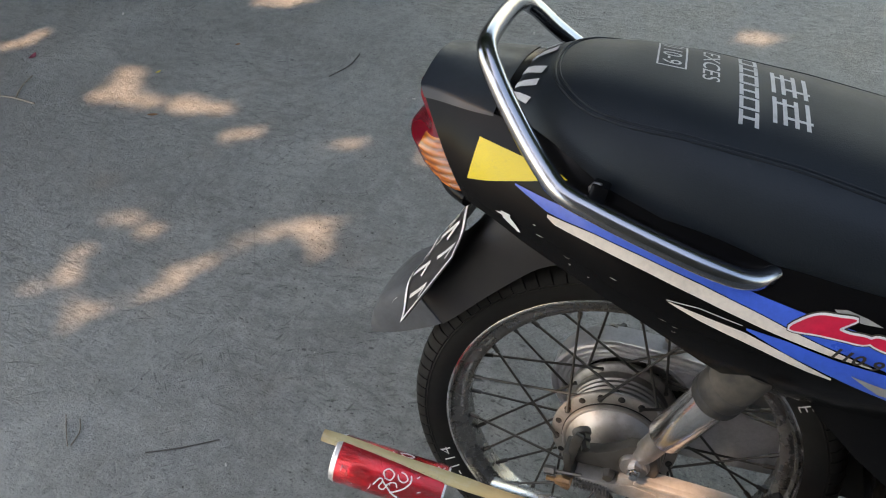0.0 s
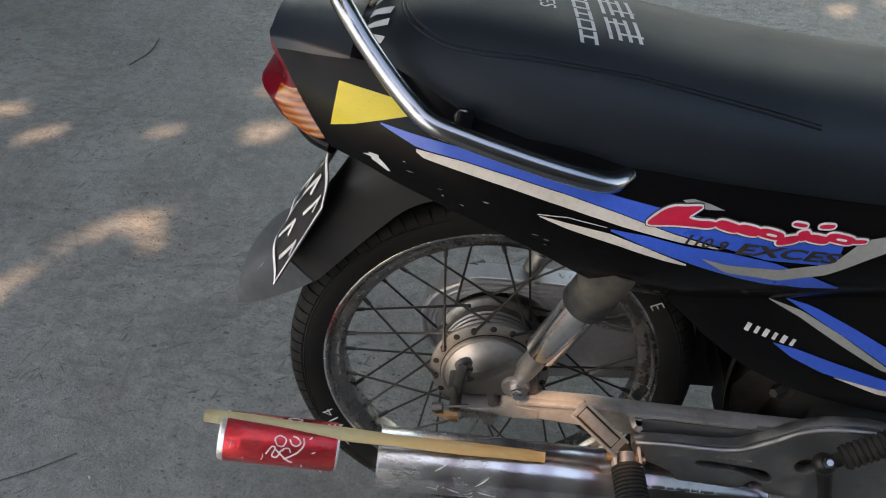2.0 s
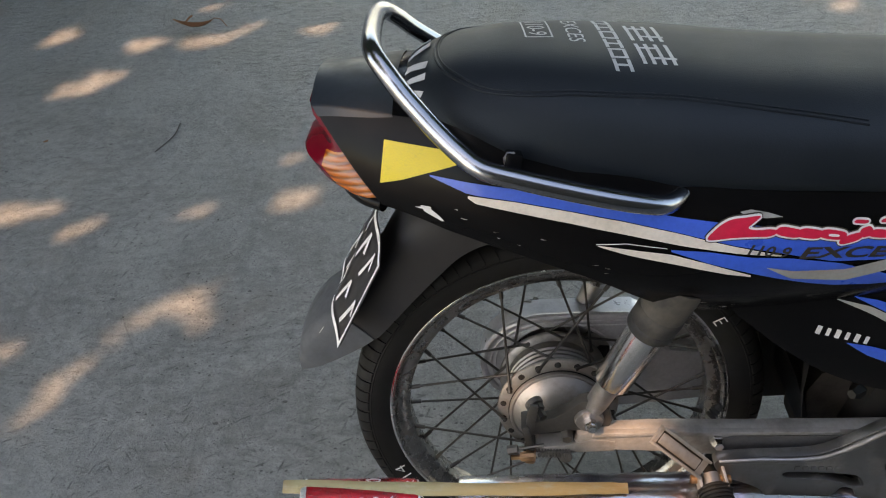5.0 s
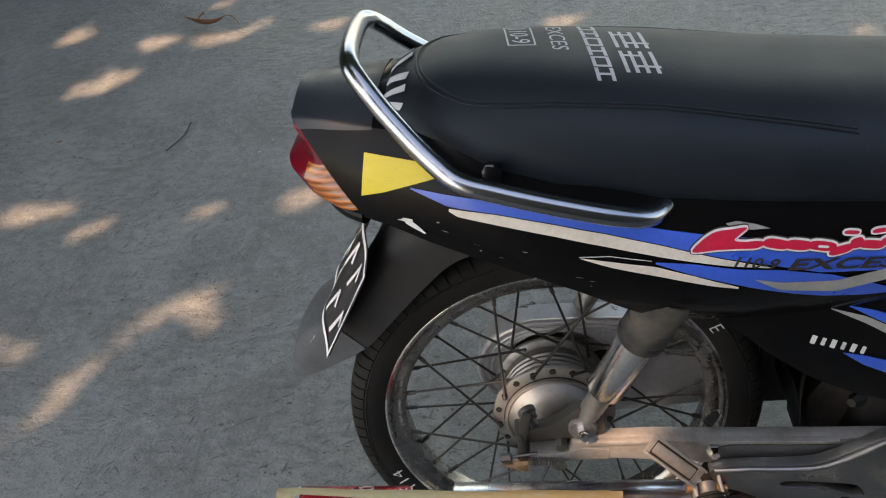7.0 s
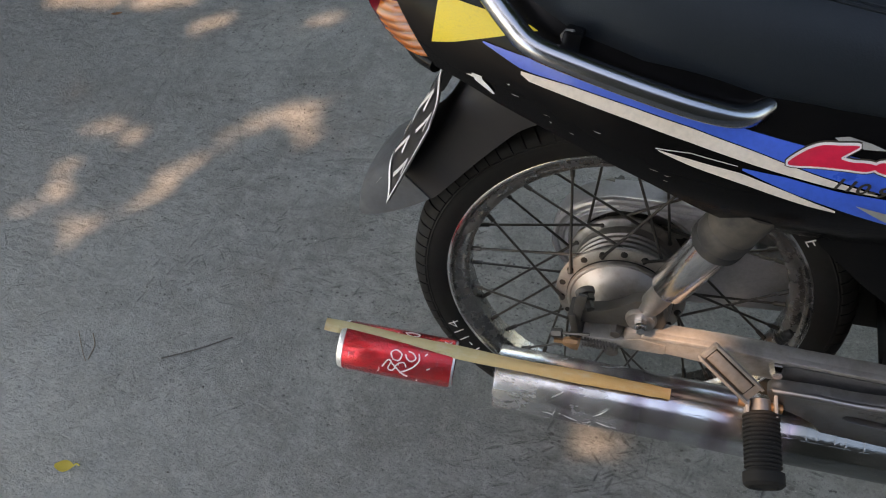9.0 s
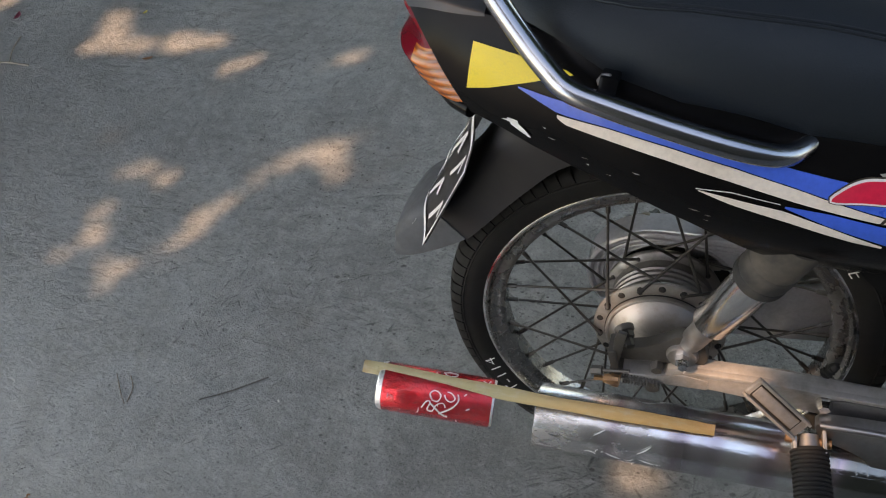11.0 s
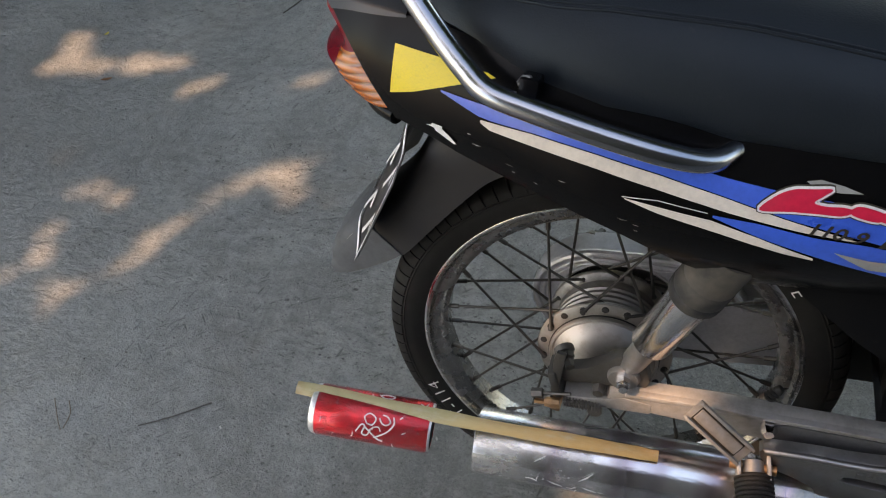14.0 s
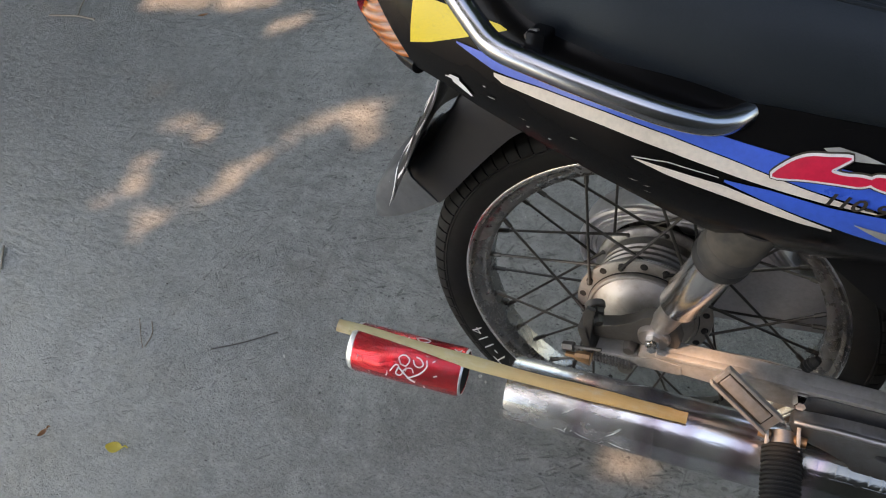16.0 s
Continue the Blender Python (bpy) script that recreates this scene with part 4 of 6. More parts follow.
# four sets of nine: near and far flange, heads outside and inside, laced forwards and backwards
for start, way, y in ((30, -1, -0.0250), (10, 1, -0.0130), (20, -1, 0.0540), (0, 1, 0.0440)):
    for k in range(9):
        ang = radians(start + 40 * k)
        rim_ang = ang + way * radians(40)
        reach = 0.0752 if y < 0 else 0.0705
        head = Vector((reach * math.cos(ang), y, reach * math.sin(ang)))
        nip = Vector((0.2060 * math.cos(rim_ang), 0.005 if y > 0 else -0.005, 0.2060 * math.sin(rim_ang)))
        wire = turned([(0, -0.018), (0.0034, -0.018), (0.0038, -0.006), (0.0030, 0.004), (0.0020, 0.014), (0.0017, 0.5), (0.0017, 0.895), (0.0030, 0.90), (0.0030, 0.985), (0.0044, 0.99), (0.0044, 1.0), (0, 1.0)], head, nip, 8)
        fit("spoke", wire, M_SPOKE, wheel)
stem = fit("valve_stem", turned([(0, 0), (0.0045, 0), (0.004, 0.6), (0.003, 1), (0, 1)], (-0.055, 0.0, -0.200), (-0.047, 0.0, -0.172), 10), M_TYRE, wheel)


def on_wall(text, height, r0, angle, wide=1.0):
    """Lettering on the right tyre wall, heads outwards."""
    pts, faces = letters(text, height, -0.016)

    def place(u, v):
        a = angle - u * wide / r0
        r = r0 + v
        y = -np.interp(r, [0.231, 0.243, 0.256, 0.266], [0.0265, 0.0315, 0.0330, 0.0310]) - 0.0022
        return Vector((r * math.cos(a), y, r * math.sin(a)))

    return mapped(pts, faces, place)


fit("chalk_number", on_wall("T-114", 0.0145, 0.2440, radians(209.5), 1.45), M_CHALK, wheel, "hand-written white marker number")
fit("tyre_lettering", on_wall("E", 0.016, 0.2475, radians(35)), M_CHALK, wheel)

# -- mudguard behind the wheel
MG = [(0.02, 0.335, 0.058), (-0.06, 0.352, 0.060), (-0.12, 0.350, 0.062), (-0.155, 0.345, 0.062), (-0.178, 0.325, 0.061), (-0.206, 0.288, 0.060), (-0.236, 0.242, 0.058), (-0.272, 0.206, 0.056), (-0.308, 0.180, 0.053), (-0.332, 0.150, 0.049), (-0.342, 0.120, 0.043)]
SKIRT = [(0.00, 0.318), (-0.05, 0.316), (-0.085, 0.314), (-0.118, 0.298), (-0.148, 0.268), (-0.178, 0.234), (-0.206, 0.200), (-0.234, 0.168), (-0.272, 0.141), (-0.312, 0.118), (-0.338, 0.107)]
bm = bmesh.new()
rows = []
back = curve_points([Vector(p) for p in MG], 4)
hem = curve_points([(x, z, 0) for x, z in SKIRT], 4)
for b, h in zip(back, hem):
    x, z, w = b
    hx, hz = h.x, h.y
    half = [(hx, -w - 0.004, hz), (hx * 0.6 + x * 0.4, -w - 0.002, hz * 0.6 + z * 0.4), (hx * 0.2 + x * 0.8, -w, hz * 0.2 + z * 0.8), (x, -w * 0.86, z), (x - 0.002, -w * 0.5, z + 0.002)]
    rows.append([bm.verts.new(p) for p in half + [(x - 0.003, 0, z + 0.003)] + [(px_, -py_, pz_) for px_, py_, pz_ in half[::-1]]])
for k, (r, t) in enumerate(zip(rows, rows[1:])):
    for n in range(len(r) - 1):
        bm.faces.new((r[n], r[n + 1], t[n + 1], t[n])).material_index = int(k >= 28)
tip = bm.copy()
bmesh.ops.delete(bm, geom=[f for f in bm.faces if f.material_index == 1], context="FACES")
bmesh.ops.delete(tip, geom=[f for f in tip.faces if f.material_index == 0], context="FACES")
for f in tip.faces:
    f.material_index = 0
bmesh.ops.solidify(bm, geom=bm.faces[:], thickness=0.003)
for v in tip.verts:
    v.co += Vector((-0.0012, math.copysign(0.0016, v.co.y), 0.0016))
bmesh.ops.solidify(tip, geom=tip.faces[:], thickness=0.004)
guard = fit("rear_mudguard", bm, M_MUDGUARD, label="faded dark plastic rear mudguard with dust", smooth=50)
fit("flap_tip", tip, M_FLAPTIP, guard, "faded grey rubber tip", 50)
pts, faces = strokes([[(-0.012, 0), (-0.012, 0.012)], [(-0.006, 0.002), (-0.002, 0.010), (0.002, 0.002), (0.004, 0.011)], [(0.010, 0), (0.008, 0.013)]], 0.0016)
fit("chalk_mark", mapped(pts, faces, lambda u, v: Vector((-0.296 + 0.60 * v, -0.040 + u, 0.166 + 0.80 * v)) + Vector((-0.010, 0, 0.008))), M_CHALK, guard)

# -- number plate, its figures as plain bars
P_DOWN = Vector((-0.508, 0, -0.861))
P_OUT = Vector((-0.861, 0, 0.508))


def on_plate(u, v, off=0.0):
    """u to the right seen from behind, v up the plate; the sheet is a little bent."""
    bend = 0.016 * (1 - (u / 0.106) ** 2) + 0.003 * math.sin(u * 60 + 14 * v)
    return Vector((-0.2355, -u, 0.2575)) - P_DOWN * v + P_OUT * (bend + off)


bm = bmesh.new()
cols = []
for u in np.linspace(-0.106, 0.106, 26):
    cut = max(0.0, abs(u) - 0.094)
    cols.append([bm.verts.new(on_plate(u, v)) for v in np.linspace(-0.068 + cut * 0.3, 0.068 - cut * 0.3, 14)])
for c, d in zip(cols, cols[1:]):
    for k in range(13):
        bm.faces.new((c[k], d[k], d[k + 1], c[k + 1]))
bmesh.ops.solidify(bm, geom=bm.faces[:], thickness=0.0016)
nplate = fit("number_plate", bm, M_PLATE, label="bent black number plate with white border and bars")
frame_line = [(-0.1035, -0.0655), (0.1035, -0.0655), (0.1035, 0.0655), (-0.1035, 0.0655), (-0.1035, -0.0655)]
pts, faces = strokes([frame_line], 0.0055)
fit("plate_border", mapped(pts, faces, lambda u, v: on_plate(u, v, 0.0022)), M_CHALK, nplate)
for row, count in ((0.031, 5), (-0.031, 6)):
    for k in range(count):
        u = (k - (count - 1) / 2) * 0.033
        pts, faces = strokes([[(u - 0.006, row - 0.020), (u + 0.004, row + 0.020)], [(u + 0.004, row + 0.020), (u + 0.011, row + 0.004 * (k % 3))]], 0.0058 if k % 2 else 0.0048)
        fit("plate_bar", mapped(pts, faces, lambda p, q: on_plate(p, q, 0.0022)), M_CHALK, nplate)

# -- swinging arm, axle and brake rod
for side in (-1, 1):
    y0, y1 = sorted((side * 0.086, side * 0.107))
    outline = [(0.006, 0.014), (0.012, 0.040), (0.03, 0.047), (0.12, 0.050), (0.2, 0.048), (0.33, 0.047), (0.46, 0.048), (0.46, -0.006), (0.30, -0.006), (0.19, 0.000), (0.121, 0.007), (0.06, 0.011)]
    arm = fit("swinging_arm", plate(outline, y0, y1, bevel=0.006), M_SILVER, label="silver painted swinging arm, dusty")
    fork = [(-0.044, 0.034), (-0.043, 0.055), (-0.016, 0.064), (0.004, 0.078), (0.016, 0.091), (0.034, 0.096), (0.050, 0.084), (0.056, 0.058), (0.050, 0.040), (0.012, 0.040), (-0.012, 0.038), (-0.034, 0.034)]
    fit("fork_plate", plate(fork, side * 0.082, side * 0.098, bevel=0.002), M_FORK, arm, "grimy grey steel axle plate")
    fit("lower_bar", plate([(-0.040, 0.008), (-0.040, 0.020), (0.0, 0.024), (0.03, 0.034), (0.06, 0.030), (0.06, 0.012), (0.02, 0.010)], side * 0.084, side * 0.108, bevel=0.002), M_SILVER, arm)
    # black plate that paints the shade of the hollow between the bars
    fit("recess_plate", plate([(-0.036, 0.014), (-0.036, 0.036), (0.010, 0.042), (0.03, 0.04), (0.03, 0.016)], side * 0.078, side * 0.086, bevel=0.001), M_HOLE, arm)
    fit("top_flange", plate([(0.03, 0.039), (0.032, 0.0465), (0.12, 0.0495), (0.2, 0.0475), (0.33, 0.0465), (0.33, 0.040), (0.2, 0.041), (0.12, 0.042)], side * 0.100, side * 0.1105, bevel=0.0025), M_SILVER, arm)
    # thin overlay added to darken the shaded forward part of the arm
    fit("arm_shade_plate", plate([(0.186, 0.004), (0.190, 0.034), (0.206, 0.039), (0.33, 0.038), (0.458, 0.038), (0.458, -0.004), (0.30, -0.004), (0.206, 0.000)], side * 0.1065, side * 0.1098, bevel=0.0012), M_ARM_SHADE, arm, "darker grey plate for the arm's shaded forward part")
    fit("axle_nut", turned([(0, 0), (0.0085, 0), (0.0085, 0.40), (0.0055, 0.45), (0.0055, 0.8), (0, 0.8)], (-0.040, side * 0.092, 0.084), (-0.028, side * 0.118, 0.080), 6), M_BLACKSTEEL, arm)
    fit("axle_washer", turned([(0, 0), (0.0115, 0), (0.0115, 0.7), (0.0100, 1), (0, 1)], (-0.042, side * 0.090, 0.085), (-0.039, side * 0.096, 0.084), 20), M_FORK, arm)
    fit("chain_adjuster", box((0.010, 0.030, 0.050), (-0.049, side * 0.096, 0.036), (0, -10, 0), 0.003), M_FORK, arm)
    fit("adjuster_bolt", turned([(0, 0), (0.0022, 0), (0.0022, 0.7), (0.006, 0.72), (0.006, 1), (0, 1)], (-0.03, side * 0.112, 0.030), (-0.076, side * 0.112, 0.020), 6), M_FORK, arm)
    fit("arm_bolt", turned([(0, 0), (0.0085, 0), (0.0085, 0.6), (0.0065, 1), (0, 1)], (0.000, side * 0.090, 0.034), (0.000, side * 0.108, 0.034), 6), M_DARKSTEEL, arm)
fit("axle", turned([(0, 0), (0.0085, 0), (0.0085, 1), (0, 1)], (0, -0.115, 0.0), (0, 0.115, 0.0), 14), M_DARKSTEEL, wheel)
brake = fit("brake_rod", tube([(-0.064, -0.112, 0.012), (-0.02, -0.110, 0.013), (0.03, -0.100, 0.012), (0.10, -0.070, 0.020), (0.28, -0.066, 0.010)], 0.0030, 8, 4), M_DARKSTEEL, label="thin brake rod with return spring")
fit("brake_nut", joined(turned([(0, 0), (0.0055, 0), (0.0068, 0.3), (0.0068, 0.7), (0.0055, 1), (0, 1)], (-0.060, -0.116, 0.012), (-0.042, -0.116, 0.014), 8), box((0.012, 0.018, 0.014), (-0.047, -0.112, 0.010), (20, 10, 0), 0.002),
                           turned([(0, 0), (0.0036, 0), (0.0036, 1), (0, 1)], (-0.072, -0.116, 0.011), (-0.058, -0.116, 0.012), 6)), M_COPPER, brake, "rusty brass adjusting nut")
fit("brake_lever", plate([(-0.056, 0.006), (-0.047, 0.006), (-0.044, 0.04), (-0.038, 0.08), (-0.036, 0.094), (-0.046, 0.097), (-0.050, 0.084), (-0.053, 0.04)], -0.108, -0.103, bevel=0.001), M_FORK, brake)
coil = [(-0.040 + 0.045 * k / 72, -0.111 + 0.0055 * math.cos(k * 1.05), 0.0125 + 0.0055 * math.sin(k * 1.05)) for k in range(73)]
fit("return_spring", tube(coil, 0.0011, 6, 1), M_DARKSTEEL, brake)

# -- shock absorbers
for side in (-1, 1):
    low, high = Vector((0.027, side * 0.090, 0.062)), Vector((0.109, side * 0.113, 0.273))
    way = (high - low)
    shock = fit("shock_absorber", turned([(0, 0.31), (0.0205, 0.31), (0.0222, 0.322), (0.0226, 0.80), (0, 0.80)], low, high, 36), M_SHOCK, label="chrome sleeved rear shock absorber")
    fit("damper_rod", turned([(0.009, 0.02), (0.0125, 0.06), (0.0140, 0.12), (0.0148, 0.34)], low, high, 24), M_ALLOY, shock)
    fit("dust_boot", turned([(0.0228, 0.740), (0.0262, 0.744), (0.0276, 0.755), (0.0280, 0.790), (0.0268, 0.800), (0.0276, 0.812), (0.0278, 0.880), (0.0264, 0.892), (0.0270, 0.905), (0.0270, 1.10), (0, 1.10)], low, high, 28), M_BOOT, shock, "dusty rubber boot")
    fit("shock_eye", turned([(0, 0), (0.0165, 0), (0.0185, 0.15), (0.0185, 0.85), (0.0165, 1), (0, 1)], low + Vector((0, side * 0.014, 0)), low - Vector((0, side * 0.016, 0)), 24), M_ALLOY, shock)
    fit("shock_bolt", turned([(0, 0), (0.0085, 0), (0.0085, 0.55), (0.0060, 0.6), (0.0055, 1), (0, 1)], low + Vector((0, side * 0.013, 0)), low + Vector((0.002, side * 0.029, 0.002)), 6), M_SHOCK, shock)

# -- chain case on the far side
rear = [(-0.014 + 0.100 * math.cos(a), 0.008 + 0.090 * math.sin(a)) for a in np.linspace(radians(90), radians(255), 24)]
case_line = [(0.36, 0.016), (0.20, 0.020), (0.155, 0.026), (0.136, 0.056), (0.118, 0.086), (0.1, 0.098)] + rear + [(0.06, -0.088), (0.12, -0.082), (0.36, -0.052)]
case = fit("chain_case", plate(case_line, 0.060, 0.094, holes=[ring_loop(0.002, 0.000, 0.079, 40)], bevel=0), M_CASE, label="silver painted chain case, scuffed")
for r, z0 in ((0.0050, 0.0050), (0.0022, -0.006), (0.0014, -0.013)):
    ridge = [(0.148 + z0, 0.0595, 0.030), (0.132 + z0, 0.0595, 0.052), (0.112 + z0, 0.0595, 0.082), (0.095, 0.0595, 0.0895 + z0)] + [(-0.014 + (0.0905 + z0) * math.cos(a), 0.0595, 0.008 + (0.0815 + z0) * math.sin(a)) for a in np.linspace(radians(90), radians(215), 8)]
    fit("case_ridge", tube(ridge, r, 8, 5), M_CASE, case)
fit("case_lip", lathe([(0.0785, 0.0615), (0.0800, 0.0575), (0.0825, 0.0575), (0.0840, 0.0605)], 48, centre=(0.002, 0, 0.0)), M_CASE, case)
fit("sprocket", lathe([(0.050, 0.0880), (0.074, 0.0880), (0.074, 0.0900), (0.050, 0.0900)], 40, True, (0.002, 0, 0.0)), M_HOLE, case, "dark sprocket inside the case")

# -- foot rest hanger and cover plate
hang = [(0.180, 0.024), (0.224, 0.030), (0.265, 0.031), (0.298, 0.035), (0.322, 0.048), (0.343, 0.064), (0.366, 0.082), (0.40, 0.094), (0.46, 0.094), (0.51, 0.060), (0.52, 0.0), (0.49, -0.052), (0.435, -0.060), (0.395, -0.056), (0.362, -0.050), (0.352, -0.034), (0.338, -0.030), (0.326, -0.046), (0.288, -0.050), (0.262, -0.060), (0.248, -0.052), (0.240, -0.034), (0.218, -0.020), (0.196, -0.010), (0.182, 0.004)]
slot = [(0.262, -0.005), (0.270, 0.001), (0.308, -0.001), (0.344, -0.005), (0.356, -0.012), (0.363, -0.026), (0.354, -0.028), (0.340, -0.022), (0.312, -0.014), (0.272, -0.011)]
cover = fit("foot_rest_hanger", plate(smooth_loop(hang, 3), -0.134, -0.120, holes=[smooth_loop(slot, 3), ring_loop(0.394, 0.012, 0.014)], bevel=0.003), M_ALLOY, label="grey cast foot rest hanger plate with slot")
fit("hanger_ridge", tube([(0.182, -0.134, 0.022), (0.224, -0.136, 0.027), (0.265, -0.137, 0.028), (0.298, -0.137, 0.031), (0.322, -0.137, 0.043), (0.343, -0.137, 0.058), (0.366, -0.136, 0.075), (0.40, -0.135, 0.086), (0.46, -0.134, 0.086)], 0.0042, 10, 6), M_ALLOY, cover)
for k in range(6):
    fit("cast_mark", box((0.0060, 0.002, 0.007), (0.277 + 0.0095 * k, -0.1345, 0.0095 - 0.0004 * k), (0, 4, 0), 0.0006), M_ALLOY, cover)
fit("hanger_bolt", turned([(0, 0), (0.009, 0), (0.009, 0.6), (0.006, 1), (0, 1)], (0.184, -0.106, 0.032), (0.184, -0.122, 0.034), 6), M_SHOCK, cover)
# black disc behind the round hole, for the shade inside it
fit("hole_backing", turned([(0, 0), (0.024, 0), (0.024, 1), (0, 1)], (0.394, -0.116, 0.012), (0.394, -0.110, 0.012), 20), M_HOLE, cover)

def bar_box(a, b, w, t, up):
    """A bar of width w and thickness t from a to b, its broad face towards up."""
    a, b, up = Vector(a), Vector(b), Vector(up)
    d = (b - a).normalized()
    side = d.cross(up).normalized()
    n = side.cross(d)
    bm = box(((b - a).length, w, t), (0, 0, 0), (0, 0, 0), min(w, t) * 0.22)
    m = Matrix((d, side, n)).transposed().to_4x4()
    m.translation = (a + b) / 2
    bmesh.ops.transform(bm, matrix=m, verts=bm.verts)
    return bm


face = Vector((0, -0.75, 0.66))
pa, pb = Vector((0.104, -0.130, 0.070)), Vector((0.163, -0.140, 0.016))
across = (pb - pa).normalized().cross(face).normalized()
peg = fit("passenger_peg", bar_box(pa, pb, 0.026, 0.006, face), M_BRACKET, label="folding passenger foot peg with ribbed rubber")
for s in (-1, 1):
    o = across * (0.0115 * s) + face.normalized() * 0.006
    fit("bracket_flange", bar_box(pa + o, pb + o, 0.0035, 0.010, face), M_BRACKET, peg)
fn = face.normalized()
# black bar under the web, painting the shade of the two slots
fit("bracket_groove", bar_box(pa + fn * 0.0012 + (pb - pa) * 0.06, pb + fn * 0.0012 - (pb - pa) * 0.12, 0.0190, 0.006, face), M_HOLE, peg)
fit("bracket_web", bar_box(pa + fn * 0.0030 + (pb - pa) * 0.08, pb + fn * 0.0030 - (pb - pa) * 0.14, 0.0140, 0.006, face), M_BRACKET, peg)
p0, p1 = Vector((0.174, -0.140, -0.004)), Vector((0.188, -0.228, -0.030))
ax = (p1 - p0).normalized()
for s in (-1, 1):
    o = Vector((0.0155 * s, 0, 0))
    fit("clevis_cheek", bar_box(p0 + o - ax * 0.014 + Vector((0, 0, 0.006)), p0 + o + ax * 0.012, 0.020, 0.004, (1, 0, 0)), M_BRACKET, peg)
fit("hinge_pin", turned([(0, 0), (0.0055, 0), (0.0055, 1), (0, 1)], p0 - Vector((0.024, 0, 0)), p0 + Vector((0.024, 0, 0)), 12), M_COPPER, peg)
fit("peg_core", turned([(0, -0.06), (0.012, -0.06), (0.012, 0.2), (0, 0.2)], p0, p1, 16), M_ALLOY, peg)
prof = [(0, 0.10), (0.0165, 0.10)]
for k in range(13):
    s = 0.12 + 0.052 * k
    prof += [(0.0180, s), (0.0205, s + 0.010), (0.0205, s + 0.028), (0.0180, s + 0.038)]
prof += [(0.0185, 0.81), (0.0225, 0.83), (0.0225, 0.96), (0.0190, 1.0), (0.0155, 1.0), (0.0150, 0.985), (0, 0.985)]
fit("peg_rubber", turned(prof, p0, p1, 28), M_PEG, peg, "black ribbed peg rubber")

# -- exhaust silencer
ma, mb = Vector((-0.143, -0.134, -0.068)), Vector((0.370, -0.114, -0.084))
muf = fit("exhaust_silencer", turned([(0.030, 0.012), (0.0375, 0.0), (0.0405, 0.003), (0.0410, 0.012), (0.0410, 0.62), (0.0395, 0.635), (0.0380, 0.64)], ma, mb, 48), M_MUFFLER, label="chrome exhaust silencer with heat tint and grime")
# front sleeve, the dark reflection painted into its chrome
fit("front_sleeve", turned([(0.0380, 0.62), (0.0394, 0.63), (0.0394, 0.965), (0.0380, 0.985), (0.033, 1.0), (0, 1.0)], ma, mb, 48), M_SLEEVE, muf, "glossy front sleeve, its dark reflection put in the colour")
fit("silencer_end", turned([(0, 0.05), (0.036, 0.05), (0.0362, 0.006), (0.0385, 0.001)], ma, mb, 40), M_HOLE, muf, "sooty silencer end")
fit("exhaust_pipe", tube([mb - (mb - ma) * 0.02, mb + Vector((0.05, 0.004, -0.002)), mb + Vector((0.12, 0.012, 0.0)), mb + Vector((0.22, 0.02, 0.012))], [0.033, 0.031, 0.026, 0.022], 20, 6), M_MUFFLER, muf)
fit("pipe_clamp", turned([(0.034, 0), (0.037, 0.1), (0.037, 0.9), (0.034, 1)], mb + Vector((-0.004, 0, 0)), mb + Vector((0.020, 0.001, 0)), 32), M_DARKSTEEL, muf)
md = (mb - ma).normalized()
for k in range(6):
    s = 0.665 + 0.031 * k
    q = ma + (mb - ma) * (s + 0.03)
    for da, w, h in ((0.10, 0.011, 0.0018), (-0.34, 0.011, 0.0018), (-0.12, 0.0022, 0.016)):
        a = radians(52) - da
        n = Vector((0, -math.cos(a), math.sin(a)))
        fit("embossed_mark", bar_box(q + n * 0.0395 - md * w / 2 + Vector((0.004 * (k % 2), 0, 0)), q + n * 0.0395 + md * w / 2 + Vector((0.004 * (k % 2), 0, 0)), h, 0.0014, n), M_SLEEVE, muf)

# -- kick lever and front foot rest
kick = fit("kick_lever", tube([(0.392, -0.168, 0.060), (0.402, -0.176, 0.024), (0.416, -0.178, -0.020), (0.432, -0.166, -0.050), (0.452, -0.150, -0.046)], [0.010, 0.008, 0.0085, 0.010, 0.012], 14, 6), M_BLACKSTEEL, label="black steel kick lever with black rubber")
bm = bmesh.new()
bmesh.ops.create_uvsphere(bm, u_segments=18, v_segments=12, radius=0.0135)
bmesh.ops.translate(bm, vec=(0.390, -0.168, 0.064), verts=bm.verts)
fit("pivot_knuckle", bm, M_BLACKSTEEL, kick)
fit("pivot_bolt", turned([(0, 0), (0.0065, 0), (0.0065, 0.7), (0.004, 1), (0, 1)], (0.389, -0.174, 0.072), (0.388, -0.180, 0.082), 6), M_CHROME, kick)
prof = [(0, 0.0), (0.008, 0.0), (0.008, 0.14), (0.014, 0.16)]
for k in range(11):
    s = 0.18 + 0.07 * k
    prof += [(0.0130, s), (0.0150, s + 0.015), (0.0150, s + 0.045), (0.0130, s + 0.06)]
fit("lever_rubber", turned(prof + [(0.012, 1.0), (0, 1.0)], (0.394, -0.168, 0.066), (0.482, -0.152, 0.118), 20), M_PEG, kick)

# -- dark side cover under the body, with its stripes
def cover_y(x, z):
    return -0.106 - 0.02 * np.clip((x - 0.25) / 0.3, 0, 1) + 0.9 * (z - 0.21) ** 2


def on_cover(x, z, off=0.0):
    return Vector((x, cover_y(x, z) - off, z))


outline = smooth_loop([(0.17, 0.262), (0.215, 0.205), (0.262, 0.165), (0.31, 0.135), (0.37, 0.112), (0.45, 0.098), (0.56, 0.096), (0.66, 0.12), (0.66, 0.26), (0.55, 0.29), (0.40, 0.292), (0.28, 0.288)], 4)
